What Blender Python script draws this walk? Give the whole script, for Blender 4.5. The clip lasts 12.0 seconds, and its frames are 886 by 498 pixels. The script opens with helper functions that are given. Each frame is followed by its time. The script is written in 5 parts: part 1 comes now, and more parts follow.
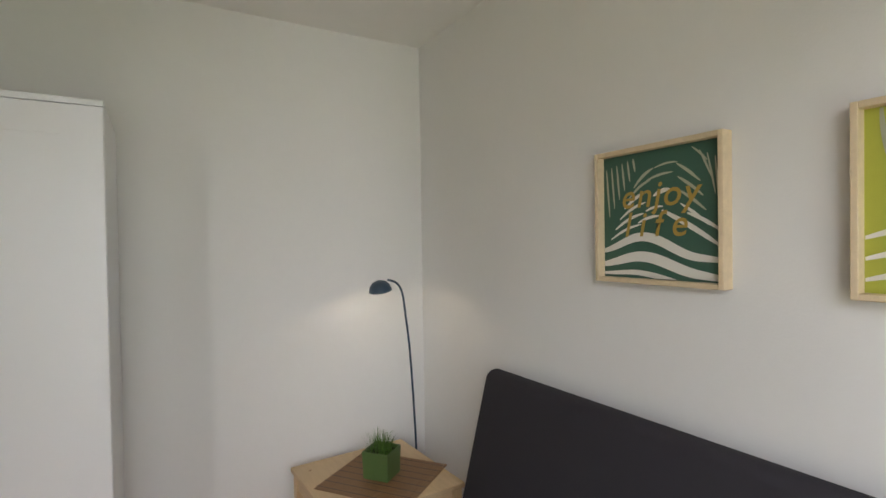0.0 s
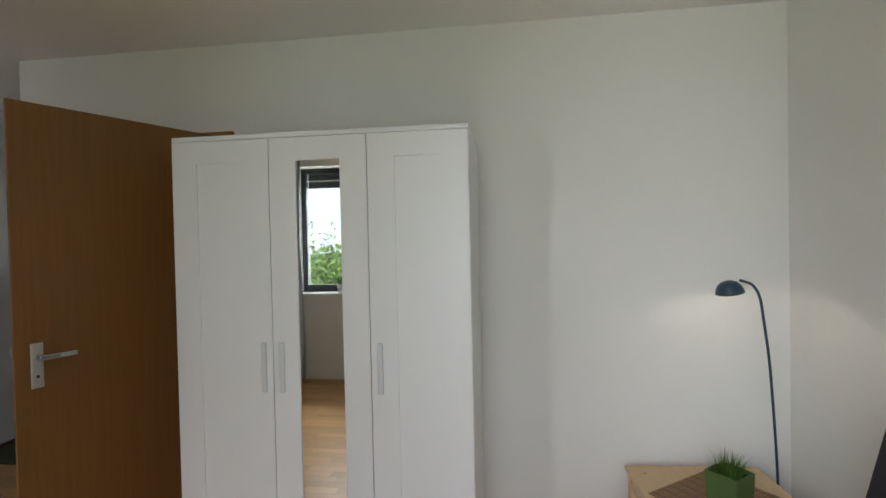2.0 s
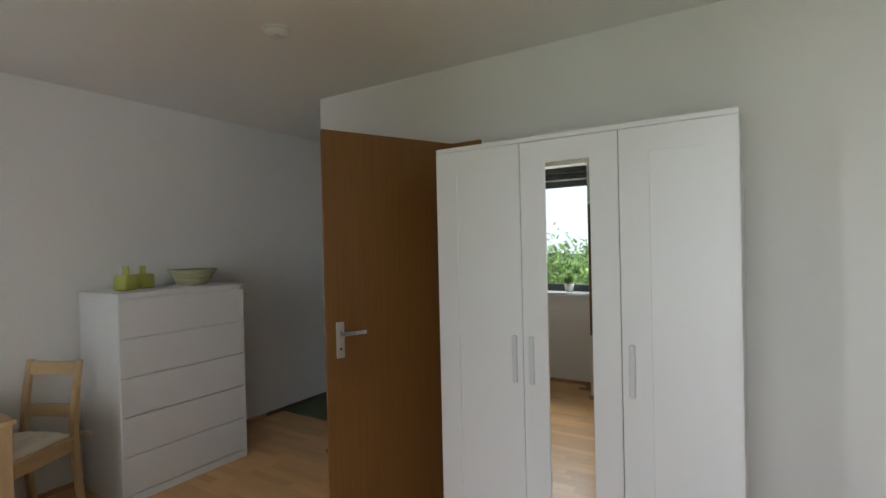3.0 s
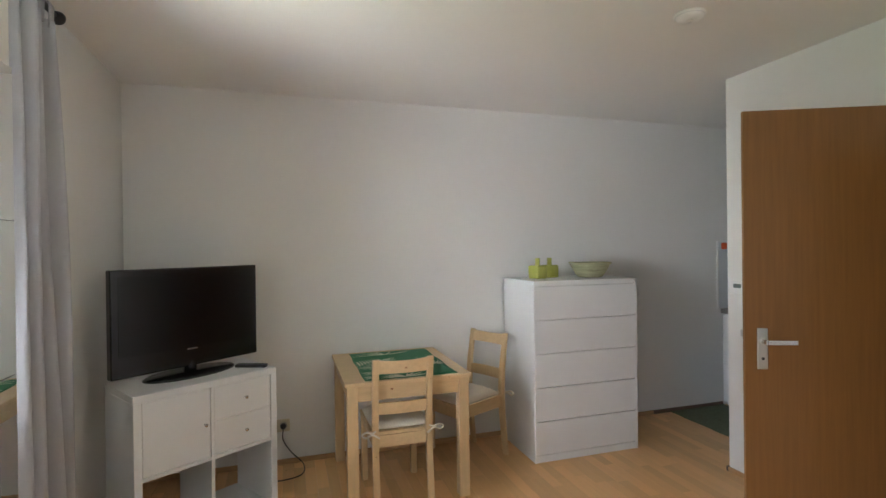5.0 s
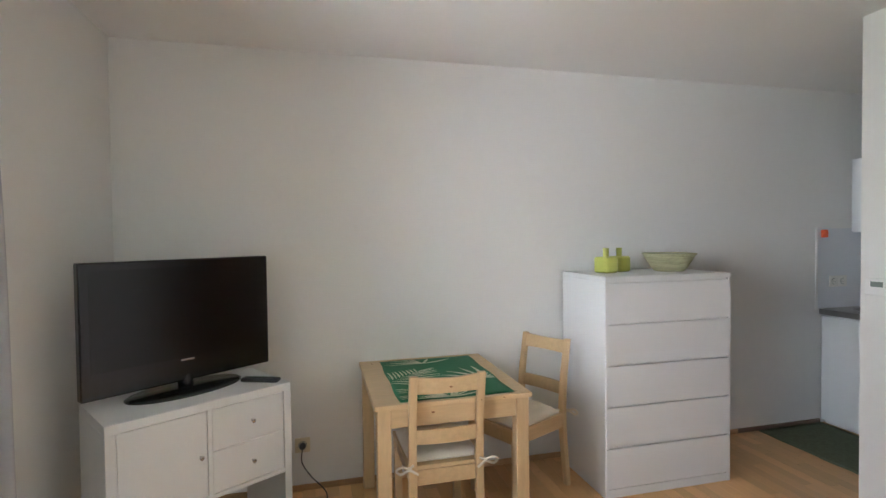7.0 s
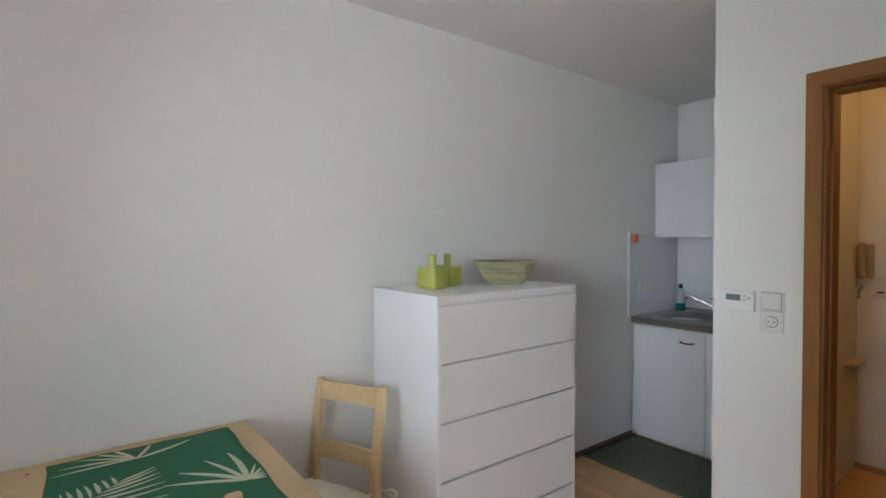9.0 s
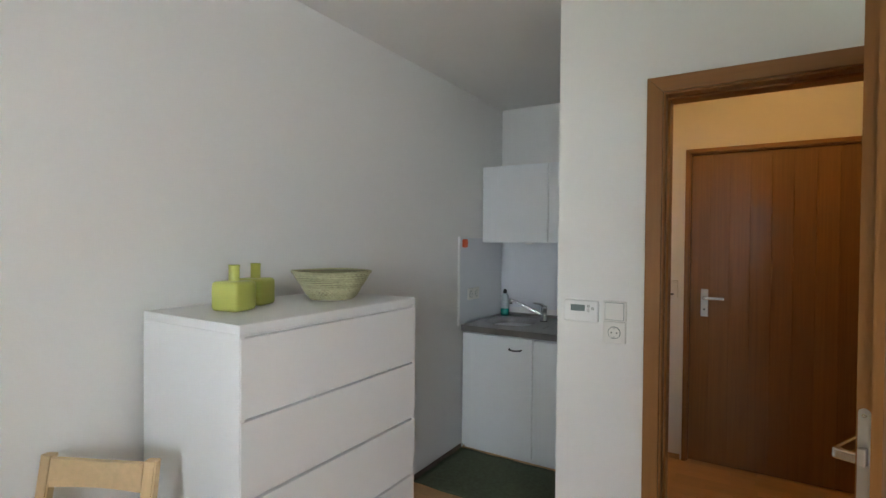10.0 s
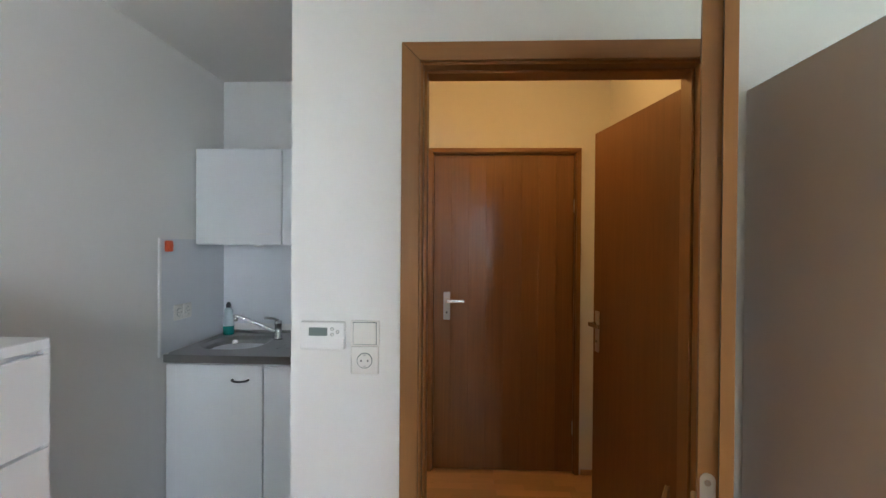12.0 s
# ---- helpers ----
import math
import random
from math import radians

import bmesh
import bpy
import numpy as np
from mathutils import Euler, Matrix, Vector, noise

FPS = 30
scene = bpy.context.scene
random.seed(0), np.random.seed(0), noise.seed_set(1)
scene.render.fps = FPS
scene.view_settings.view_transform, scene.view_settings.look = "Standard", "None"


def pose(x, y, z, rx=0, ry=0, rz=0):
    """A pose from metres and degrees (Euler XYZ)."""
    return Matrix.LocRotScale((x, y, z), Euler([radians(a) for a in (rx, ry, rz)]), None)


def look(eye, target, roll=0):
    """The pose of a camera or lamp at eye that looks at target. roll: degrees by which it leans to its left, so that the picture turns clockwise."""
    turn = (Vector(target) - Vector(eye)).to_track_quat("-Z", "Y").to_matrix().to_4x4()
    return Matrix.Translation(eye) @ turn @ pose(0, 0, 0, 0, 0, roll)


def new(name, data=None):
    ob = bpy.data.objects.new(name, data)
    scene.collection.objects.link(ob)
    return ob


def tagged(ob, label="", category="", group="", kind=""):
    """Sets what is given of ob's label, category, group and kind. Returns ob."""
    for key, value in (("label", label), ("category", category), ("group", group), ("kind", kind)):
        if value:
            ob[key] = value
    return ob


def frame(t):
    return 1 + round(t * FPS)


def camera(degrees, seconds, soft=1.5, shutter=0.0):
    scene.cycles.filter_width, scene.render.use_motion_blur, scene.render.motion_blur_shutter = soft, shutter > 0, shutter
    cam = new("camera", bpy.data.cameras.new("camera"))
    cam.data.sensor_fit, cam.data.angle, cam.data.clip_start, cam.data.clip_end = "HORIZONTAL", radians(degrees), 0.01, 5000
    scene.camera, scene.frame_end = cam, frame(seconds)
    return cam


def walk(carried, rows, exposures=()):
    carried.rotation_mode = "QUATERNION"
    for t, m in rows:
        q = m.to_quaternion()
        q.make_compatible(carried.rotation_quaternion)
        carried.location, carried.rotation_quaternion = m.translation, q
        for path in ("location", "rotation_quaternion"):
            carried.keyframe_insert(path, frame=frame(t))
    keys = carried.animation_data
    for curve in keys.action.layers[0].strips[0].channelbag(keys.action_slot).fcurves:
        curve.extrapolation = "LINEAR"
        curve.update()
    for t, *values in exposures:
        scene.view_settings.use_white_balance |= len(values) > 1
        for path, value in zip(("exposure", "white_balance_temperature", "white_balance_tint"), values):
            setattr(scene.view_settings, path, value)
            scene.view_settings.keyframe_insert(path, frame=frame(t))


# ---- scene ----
cam = camera(83.4, 12.0)
PATH = [
    (0, (0.203, 0.047, 1.409), (1.205, 1.778, 1.378), -0.9),
    (0.5, (0.171, 0.101, 1.417), (0.99, 1.925, 1.389), -1.2),
    (1, (0.206, 0.104, 1.409), (0.647, 2.055, 1.391), -1.2),
    (1.5, (0.223, 0.074, 1.409), (0.313, 2.071, 1.392), -1.3),
    (2, (0.224, 0.033, 1.418), (-0.046, 2.014, 1.385), -1.2),
    (2.5, (0.171, 0.0, 1.416), (-0.502, 1.884, 1.39), -1.4),
    (3, (0.116, -0.047, 1.416), (-0.948, 1.646, 1.402), -1.3),
    (3.5, (0.077, -0.119, 1.412), (-1.308, 1.324, 1.402), -1.2),
    (3.7, (0.064, -0.135, 1.401), (-1.438, 1.185, 1.404), -1.1),
    (5.3, (0.013, -0.205, 1.423), (-1.917, 0.319, 1.405), -0.9),
    (5.5, (-0.005, -0.201, 1.424), (-1.94, 0.305, 1.401), -1.0),
    (6, (-0.114, -0.196, 1.412), (-2.054, 0.291, 1.38), -0.6),
    (6.5, (-0.307, -0.192, 1.407), (-2.249, 0.286, 1.368), -0.7),
    (6.7, (-0.401, -0.177, 1.41), (-2.342, 0.302, 1.366), -0.7),
    (8.3, (-1.187, 0.06, 1.408), (-2.994, 0.917, 1.359), -0.2),
    (8.5, (-1.252, 0.095, 1.393), (-2.992, 1.081, 1.352), -0.1),
    (9, (-1.419, 0.243, 1.4), (-3.012, 1.451, 1.358), -0.1),
    (9.5, (-1.581, 0.38, 1.403), (-2.978, 1.81, 1.363), 0.1),
    (10, (-1.747, 0.501, 1.411), (-2.801, 2.201, 1.38), 0.5),
    (10.5, (-1.839, 0.61, 1.42), (-2.555, 2.478, 1.392), 0.3),
    (11, (-1.867, 0.746, 1.421), (-2.362, 2.684, 1.395), 0.2),
    (11.5, (-1.87, 0.87, 1.422), (-2.199, 2.843, 1.401), 0.3),
    (12, (-1.886, 0.971, 1.416), (-1.974, 2.969, 1.398), 0.4),
]
EXPOSURES = [(0.0, 0.62, 6350, 11), (1.5, 0.62, 6200, 8), (2.5, 0.62, 6050, 8), (3.0, 0.66, 6050, 8), (3.5, 0.84, 6100, 8), (5.5, 1.80, 5850, 9), (6.5, 1.88, 5800, 9),
             (8.5, 1.80, 5620, 7), (9.5, 1.74, 5700, 6), (10.5, 1.82, 5900, 6), (12.0, 2.12, 5550, 7)]
walk(cam, [(t, look(eye, target, roll)) for t, eye, target, roll in PATH], EXPOSURES)

# ---- world, sun, large lights ----
world = bpy.data.worlds.new("world")
scene.world = world
world.use_nodes = True
wn = world.node_tree
sky = wn.nodes.new("ShaderNodeTexSky")
sky.sky_type, sky.sun_disc = "NISHITA", False
sky.sun_elevation, sky.sun_rotation = radians(48), radians(20)
wn.links.new(sky.outputs[0], wn.nodes["Background"].inputs[0])
wn.nodes["Background"].inputs[1].default_value = 0.10

sun = new("sun", bpy.data.lights.new("sun", "SUN"))
sun.data.energy, sun.data.angle, sun.data.color = 5.0, radians(0.6), (1.0, 0.95, 0.88)
sun.matrix_world = look((2.0, 8.0, 9.5), (0.0, 0.0, 0.0))


def area_lamp(name, x, y, z, sx, sz, watts, colour, target, spread=180):
    lamp = new(name, bpy.data.lights.new(name, "AREA"))
    lamp.data.shape, lamp.data.size, lamp.data.size_y = "RECTANGLE", sx, sz
    lamp.data.energy, lamp.data.color, lamp.data.spread = watts, colour, radians(spread)
    lamp.matrix_world = look((x, y, z), target)
    return lamp


DAY, SKY_TINT, LAWN_TINT = (1.0, 0.985, 0.97), (0.96, 0.935, 1.15), (1.06, 1.05, 0.74)
# the balcony window: area lamps in the opening stand in for sky above and sunlit lawn below
area_lamp("sky_light_balcony_door", 0.2, -0.90, 1.2, 1.5, 1.95, 7.0, SKY_TINT, (0.62, 1.05, -0.45), 135)
area_lamp("lawn_light_balcony_door", 0.2, -0.885, 1.2, 1.5, 1.95, 5.4, LAWN_TINT, (0.62, 1.05, 2.85), 135)
# the small window: lamps added outside stand in for sky above, lawn below and the open garden on either hand, each side
# beam kept to that window
area_lamp("sky_light_window", -1.80, -2.75, 2.95, 1.5, 0.9, 62.0, DAY, (-1.45, 0.7, 0.9))
# added beside the window to brighten the west wall
area_lamp("sky_fill_west_wall", -0.72, -2.10, 1.45, 1.5, 1.9, 41.0, DAY, (-3.42, 0.3, 1.65), 100)
# added to brighten the kitchenette, set clear of the wardrobe mirror's view
area_lamp("sky_fill_kitchenette", -1.00, -3.20, 1.60, 0.9, 1.6, 2.5, DAY, (-2.90, 3.40, 1.30), 60)
# added low outside to lift the ceiling, in place of lawn bounce
area_lamp("lawn_fill_ceiling", -1.60, -2.10, 0.35, 1.4, 0.5, 14.0, LAWN_TINT, (-2.30, 0.50, 2.44), 120)
# added off to the side for the north wall, hidden from the mirror
area_lamp("sky_fill_north_wall", -2.69, -2.60, 1.65, 0.32, 1.6, 13.0, DAY, (0.40, 2.41, 1.20), 90)
hall_lamp = new("hall_bulb", bpy.data.lights.new("hall_bulb", "POINT"))
hall_lamp.data.energy, hall_lamp.data.color, hall_lamp.data.shadow_soft_size = 1.8, (1.0, 0.50, 0.13), 0.07
hall_lamp.location = (-1.65, 3.25, 2.28)
reading = new("reading_bulb", bpy.data.lights.new("reading_bulb", "POINT"))
reading.data.energy, reading.data.color, reading.data.shadow_soft_size = 0.60, (1.0, 0.82, 0.60), 0.008
reading.location = (1.078, 2.134, 1.202)

# ---- materials ----


def material(name, colour, rough=0.5, metal=0.0, grain=0.0, grain_scale=8.0, stretch=(1, 1, 1), bump=0.0, bump_scale=200.0,
             stain=0.0, per_object=0.0, per_island=0.0, clear=0.0, spec=0.5, rough_vary=0.0):
    """A principled material with colour variation at two scales, fine relief and an optional variation from piece to piece."""
    m = bpy.data.materials.new(name)
    m.use_nodes = True
    nt = m.node_tree
    b = nt.nodes["Principled BSDF"]
    b.inputs["Roughness"].default_value = rough
    b.inputs["Metallic"].default_value = metal
    b.inputs["Coat Weight"].default_value = clear
    b.inputs["Coat Roughness"].default_value = 0.15
    b.inputs["Specular IOR Level"].default_value = spec
    b.inputs["Base Color"].default_value = (*colour, 1)
    m.diffuse_color = (*colour, 1)
    tc = nt.nodes.new("ShaderNodeTexCoord")
    mp = nt.nodes.new("ShaderNodeMapping")
    mp.inputs["Scale"].default_value = stretch
    nt.links.new(tc.outputs["Object"], mp.inputs["Vector"])
    value = None

    def add(sock, amount, centre=0.5):
        nonlocal value
        sub = nt.nodes.new("ShaderNodeMath")
        sub.operation = "MULTIPLY_ADD"
        nt.links.new(sock, sub.inputs[0])
        sub.inputs[1].default_value = amount
        sub.inputs[2].default_value = -amount * centre
        if value is None:
            base = nt.nodes.new("ShaderNodeMath")
            base.operation = "ADD"
            base.inputs[1].default_value = 1.0
            nt.links.new(sub.outputs[0], base.inputs[0])
            value = base.outputs[0]
        else:
            s = nt.nodes.new("ShaderNodeMath")
            s.operation = "ADD"
            nt.links.new(value, s.inputs[0])
            nt.links.new(sub.outputs[0], s.inputs[1])
            value = s.outputs[0]

    if grain:
        n = nt.nodes.new("ShaderNodeTexNoise")
        n.inputs["Scale"].default_value = grain_scale
        n.inputs["Detail"].default_value = 6
        n.inputs["Roughness"].default_value = 0.65
        nt.links.new(mp.outputs[0], n.inputs["Vector"])
        if per_object:
            info0 = nt.nodes.new("ShaderNodeObjectInfo")
            off = nt.nodes.new("ShaderNodeVectorMath")
            off.operation = "MULTIPLY_ADD"
            comb = nt.nodes.new("ShaderNodeCombineXYZ")
            for k in range(3):
                nt.links.new(info0.outputs["Random"], comb.inputs[k])
            nt.links.new(comb.outputs[0], off.inputs[0])
            off.inputs[1].default_value = (37, 53, 71)
            nt.links.new(mp.outputs[0], off.inputs[2])
            nt.links.new(off.outputs[0], n.inputs["Vector"])
        add(n.outputs["Fac"], grain)
    if stain:
        n2 = nt.nodes.new("ShaderNodeTexNoise")
        n2.inputs["Scale"].default_value = 1.7
        n2.inputs["Detail"].default_value = 3
        nt.links.new(tc.outputs["Object"], n2.inputs["Vector"])
        add(n2.outputs["Fac"], stain)
    if per_object:
        info = nt.nodes.new("ShaderNodeObjectInfo")
        add(info.outputs["Random"], per_object)
    if per_island:
        geo = nt.nodes.new("ShaderNodeNewGeometry")
        add(geo.outputs["Random Per Island"], per_island)
    if value is not None:
        mul = nt.nodes.new("ShaderNodeVectorMath")
        mul.operation = "SCALE"
        mul.inputs[0].default_value = colour
        nt.links.new(value, mul.inputs["Scale"])
        nt.links.new(mul.outputs[0], b.inputs["Base Color"])
    if bump:
        n3 = nt.nodes.new("ShaderNodeTexNoise")
        n3.inputs["Scale"].default_value = bump_scale
        n3.inputs["Detail"].default_value = 4
        nt.links.new(mp.outputs[0], n3.inputs["Vector"])
        bp = nt.nodes.new("ShaderNodeBump")
        bp.inputs["Strength"].default_value = bump
        bp.inputs["Distance"].default_value = 0.004
        nt.links.new(n3.outputs["Fac"], bp.inputs["Height"])
        nt.links.new(bp.outputs[0], b.inputs["Normal"])
    if rough_vary:
        n4 = nt.nodes.new("ShaderNodeTexNoise")
        n4.inputs["Scale"].default_value = 12
        nt.links.new(tc.outputs["Object"], n4.inputs["Vector"])
        ma = nt.nodes.new("ShaderNodeMath")
        ma.operation = "MULTIPLY_ADD"
        nt.links.new(n4.outputs["Fac"], ma.inputs[0])
        ma.inputs[1].default_value = rough_vary
        ma.inputs[2].default_value = rough - rough_vary / 2
        nt.links.new(ma.outputs[0], b.inputs["Roughness"])
    return m


PAINT = material("wall_paint", (0.78, 0.772, 0.755), 0.9, grain=0.03, grain_scale=30, stain=0.05, bump=0.12, bump_scale=160)
CEIL = material("ceiling_paint", (0.82, 0.81, 0.79), 0.95, grain=0.03, grain_scale=25, stain=0.05, bump=0.15, bump_scale=140)
WHITE = material("white_foil", (0.76, 0.768, 0.782), 0.42, grain=0.015, grain_scale=40, stain=0.02, bump=0.04, bump_scale=60, rough_vary=0.1)
KWHITE = material("kitchen_white", (0.76, 0.78, 0.80), 0.35, grain=0.015, grain_scale=30, stain=0.03, bump=0.03, bump_scale=50)
SPLASH = material("splashback_panel", (0.74, 0.76, 0.80), 0.22, grain=0.02, grain_scale=20, bump=0.03, bump_scale=30)
PLASTIC = material("cream_plastic", (0.74, 0.725, 0.69), 0.4, grain=0.02, grain_scale=60, bump=0.02)
WHITEPL = material("white_plastic", (0.80, 0.80, 0.79), 0.4, grain=0.02, grain_scale=60, bump=0.02)
GREYPL = material("grey_plastic", (0.63, 0.64, 0.66), 0.4, grain=0.02, grain_scale=60, bump=0.02)
DARKPL = material("dark_plastic", (0.03, 0.03, 0.035), 0.4, grain=0.1, grain_scale=60, bump=0.02)
PINE = material("pine", (0.58, 0.415, 0.230), 0.5, grain=0.40, grain_scale=5, stretch=(9, 9, 1.2), per_object=0.16, bump=0.08, bump_scale=30, clear=0.1)
PINEX = material("pine_along", (0.58, 0.415, 0.230), 0.5, grain=0.40, grain_scale=5, stretch=(9, 1.2, 9), per_object=0.14, bump=0.08, bump_scale=30, clear=0.1)
KNOT = material("pine_knot", (0.26, 0.13, 0.055), 0.55, grain=0.4, grain_scale=120)
VENEER = material("brown_veneer", (0.190, 0.085, 0.023), 0.42, grain=0.6, grain_scale=4, stretch=(16, 16, 0.6), bump=0.06, bump_scale=25, clear=0.08, stain=0.2, spec=0.35)
CASING = material("frame_veneer", (0.280, 0.128, 0.036), 0.42, grain=0.45, grain_scale=4, stretch=(16, 16, 0.6), bump=0.06, bump_scale=25, clear=0.08, stain=0.2, spec=0.35)
CASING_TOP = material("frame_veneer_across", (0.280, 0.128, 0.036), 0.42, grain=0.45, grain_scale=4, stretch=(0.6, 16, 16), bump=0.06, bump_scale=25, clear=0.08, stain=0.2, spec=0.35)
HALLVEN = material("hall_veneer", (0.230, 0.108, 0.026), 0.40, per_object=0.22, grain=0.7, grain_scale=4, stretch=(30, 30, 0.5), bump=0.06, bump_scale=25, clear=0.25, stain=0.2)
LAMINATE = material("laminate_strip", (0.68, 0.40, 0.172), 0.29, grain=0.20, grain_scale=4, stretch=(1.0, 16, 10), per_object=0.28, bump=0.02, bump_scale=40)
LAMREST = material("laminate_rest", (0.68, 0.40, 0.172), 0.29, grain=0.20, grain_scale=4, stretch=(1.0, 16, 10), per_island=0.28, bump=0.02, bump_scale=40)
SKIRT = material("skirting_wood", (0.46, 0.28, 0.14), 0.45, grain=0.3, grain_scale=6, stretch=(2, 2, 14), bump=0.05)
DARKSKIRT = material("dark_skirting", (0.13, 0.085, 0.055), 0.5, grain=0.3, grain_scale=6, stretch=(2, 2, 14), bump=0.05)
CREAMPL = material("yellowed_plastic", (0.66, 0.59, 0.43), 0.42, grain=0.03, grain_scale=60, bump=0.02)
BEIGEPL = material("beige_plastic", (0.42, 0.34, 0.23), 0.45, grain=0.04, grain_scale=60, bump=0.02)
SCREED = material("screed", (0.30, 0.18, 0.09), 0.8, grain=0.2, grain_scale=12)
CHROME = material("brushed_metal", (0.62, 0.62, 0.62), 0.24, metal=1.0, grain=0.06, grain_scale=80, bump=0.02)
STEEL = material("sink_steel", (0.34, 0.33, 0.315), 0.30, metal=1.0, grain=0.08, grain_scale=60, stretch=(1, 12, 1), bump=0.03)
ALU = material("aluminium", (0.54, 0.53, 0.51), 0.4, metal=0.9, grain=0.06, grain_scale=60, bump=0.02)
SOFA = material("charcoal_fabric", (0.040, 0.037, 0.044), 0.85, grain=0.35, grain_scale=350, stain=0.2, bump=0.5, bump_scale=700, spec=0.25)
CURTAIN = material("grey_curtain", (0.45, 0.45, 0.48), 0.9, grain=0.12, grain_scale=250, stretch=(1, 1, 0.3), bump=0.25, bump_scale=600)
cnt = CURTAIN.node_tree
ctr = cnt.nodes.new("ShaderNodeBsdfTranslucent")
ctr.inputs[0].default_value = (0.60, 0.60, 0.63, 1)
cmx = cnt.nodes.new("ShaderNodeMixShader")
cmx.inputs[0].default_value = 0.45
cnt.links.new(cnt.nodes["Principled BSDF"].outputs[0], cmx.inputs[1])
cnt.links.new(ctr.outputs[0], cmx.inputs[2])
cnt.links.new(cmx.outputs[0], cnt.nodes["Material Output"].inputs[0])
CUSHION = material("cream_cotton", (0.72, 0.66, 0.56), 0.9, grain=0.12, grain_scale=200, stain=0.08, bump=0.4, bump_scale=350)
GREEN = material("green_cloth", (0.035, 0.165, 0.078), 0.85, grain=0.25, grain_scale=300, bump=0.4, bump_scale=600)
FROND = material("pale_frond_print", (0.60, 0.62, 0.46), 0.85, grain=0.2, grain_scale=200, bump=0.3, bump_scale=600)
CARPET = material("green_carpet", (0.135, 0.155, 0.103), 0.95, grain=0.9, grain_scale=55, stain=0.25, bump=0.9, bump_scale=420, spec=0.1)
LIME = material("lime_glass", (0.46, 0.48, 0.10), 0.38, grain=0.10, grain_scale=20, stain=0.25, clear=0.15, bump=0.02)
# darker copy of the straw: shade between coils and inside, put into colour
STRAWDARK = material("shaded_straw", (0.16, 0.155, 0.085), 0.8, grain=0.8, grain_scale=90, bump=0.5, bump_scale=160)
STRAW = material("woven_straw", (0.47, 0.45, 0.27), 0.75, grain=1.0, grain_scale=70, per_object=0.3, bump=0.5, bump_scale=160)
POT = material("green_pot", (0.080, 0.135, 0.040), 0.4, grain=0.12, grain_scale=30, bump=0.05)
BLADE = material("grass_blade", (0.075, 0.16, 0.022), 0.6, per_island=0.9, grain=0.2, grain_scale=40)
SOIL = material("potting_soil", (0.03, 0.02, 0.012), 0.95, grain=0.6, grain_scale=120, bump=0.8)
BAMBOO = material("bamboo_slat", (0.24, 0.13, 0.055), 0.55, per_island=0.5, grain=0.35, grain_scale=30, bump=0.1)
BLUEMET = material("blue_lacquer", (0.020, 0.050, 0.085), 0.3, grain=0.06, grain_scale=40, clear=0.3)
TVBLACK = material("tv_gloss_black", (0.006, 0.006, 0.007), 0.22, grain=0.1, grain_scale=20, clear=0.2)
SCREEN = material("tv_screen", (0.004, 0.003, 0.004), 0.22, grain=0.05, grain_scale=10)
PRINT_DK = material("print_dark_green", (0.045, 0.115, 0.080), 0.6, grain=0.12, grain_scale=60, bump=0.1, bump_scale=400)
PRINT_WH = material("print_white", (0.74, 0.72, 0.66), 0.6, grain=0.05, grain_scale=60, bump=0.1, bump_scale=400)
# sage of the prints; also white strokes with frame shade in the colour
PRINT_DIM = material("print_sage", (0.40, 0.41, 0.30), 0.6, grain=0.1, grain_scale=60)
PRINT_GOLD = material("print_gold", (0.42, 0.28, 0.055), 0.5, grain=0.2, grain_scale=60)
PRINT_LIME = material("print_lime", (0.42, 0.44, 0.06), 0.6, grain=0.1, grain_scale=60, bump=0.1, bump_scale=400)
FRAMEWOOD = material("pale_frame_wood", (0.66, 0.53, 0.35), 0.6, grain=0.35, grain_scale=6, stretch=(8, 8, 8), per_object=0.15, bump=0.08, bump_scale=60)
ANTHRA = material("anthracite_frame", (0.035, 0.04, 0.048), 0.4, grain=0.08, grain_scale=40, bump=0.03)
ORANGE = material("orange_plastic", (0.70, 0.11, 0.03), 0.4, grain=0.05, grain_scale=60)
LCD = material("lcd", (0.19, 0.23, 0.22), 0.25, grain=0.05, grain_scale=60)
SOAPGREEN = material("soap_liquid", (0.02, 0.20, 0.17), 0.2, grain=0.05, grain_scale=40)
SOAPCLEAR = material("soap_bottle_label", (0.50, 0.58, 0.60), 0.2, grain=0.1, grain_scale=60)
CLOTHGREEN = material("potholder_cloth", (0.12, 0.22, 0.14), 0.9, grain=0.3, grain_scale=80, bump=0.4)
GRASS = material("lawn", (0.07, 0.13, 0.03), 0.9, grain=0.7, grain_scale=30, stain=0.4, bump=0.6, bump_scale=80)
LEAF = material("leaves", (0.17, 0.26, 0.07), 0.55, per_island=0.9, grain=0.2, grain_scale=20)
BARK = material("bark", (0.12, 0.085, 0.055), 0.9, grain=0.5, grain_scale=30, bump=0.6, bump_scale=60)


def mirror_material():
    m = bpy.data.materials.new("mirror")
    m.use_nodes = True
    b = m.node_tree.nodes["Principled BSDF"]
    b.inputs["Base Color"].default_value = (0.86, 0.88, 0.87, 1)
    b.inputs["Metallic"].default_value = 1.0
    b.inputs["Roughness"].default_value = 0.015
    return m


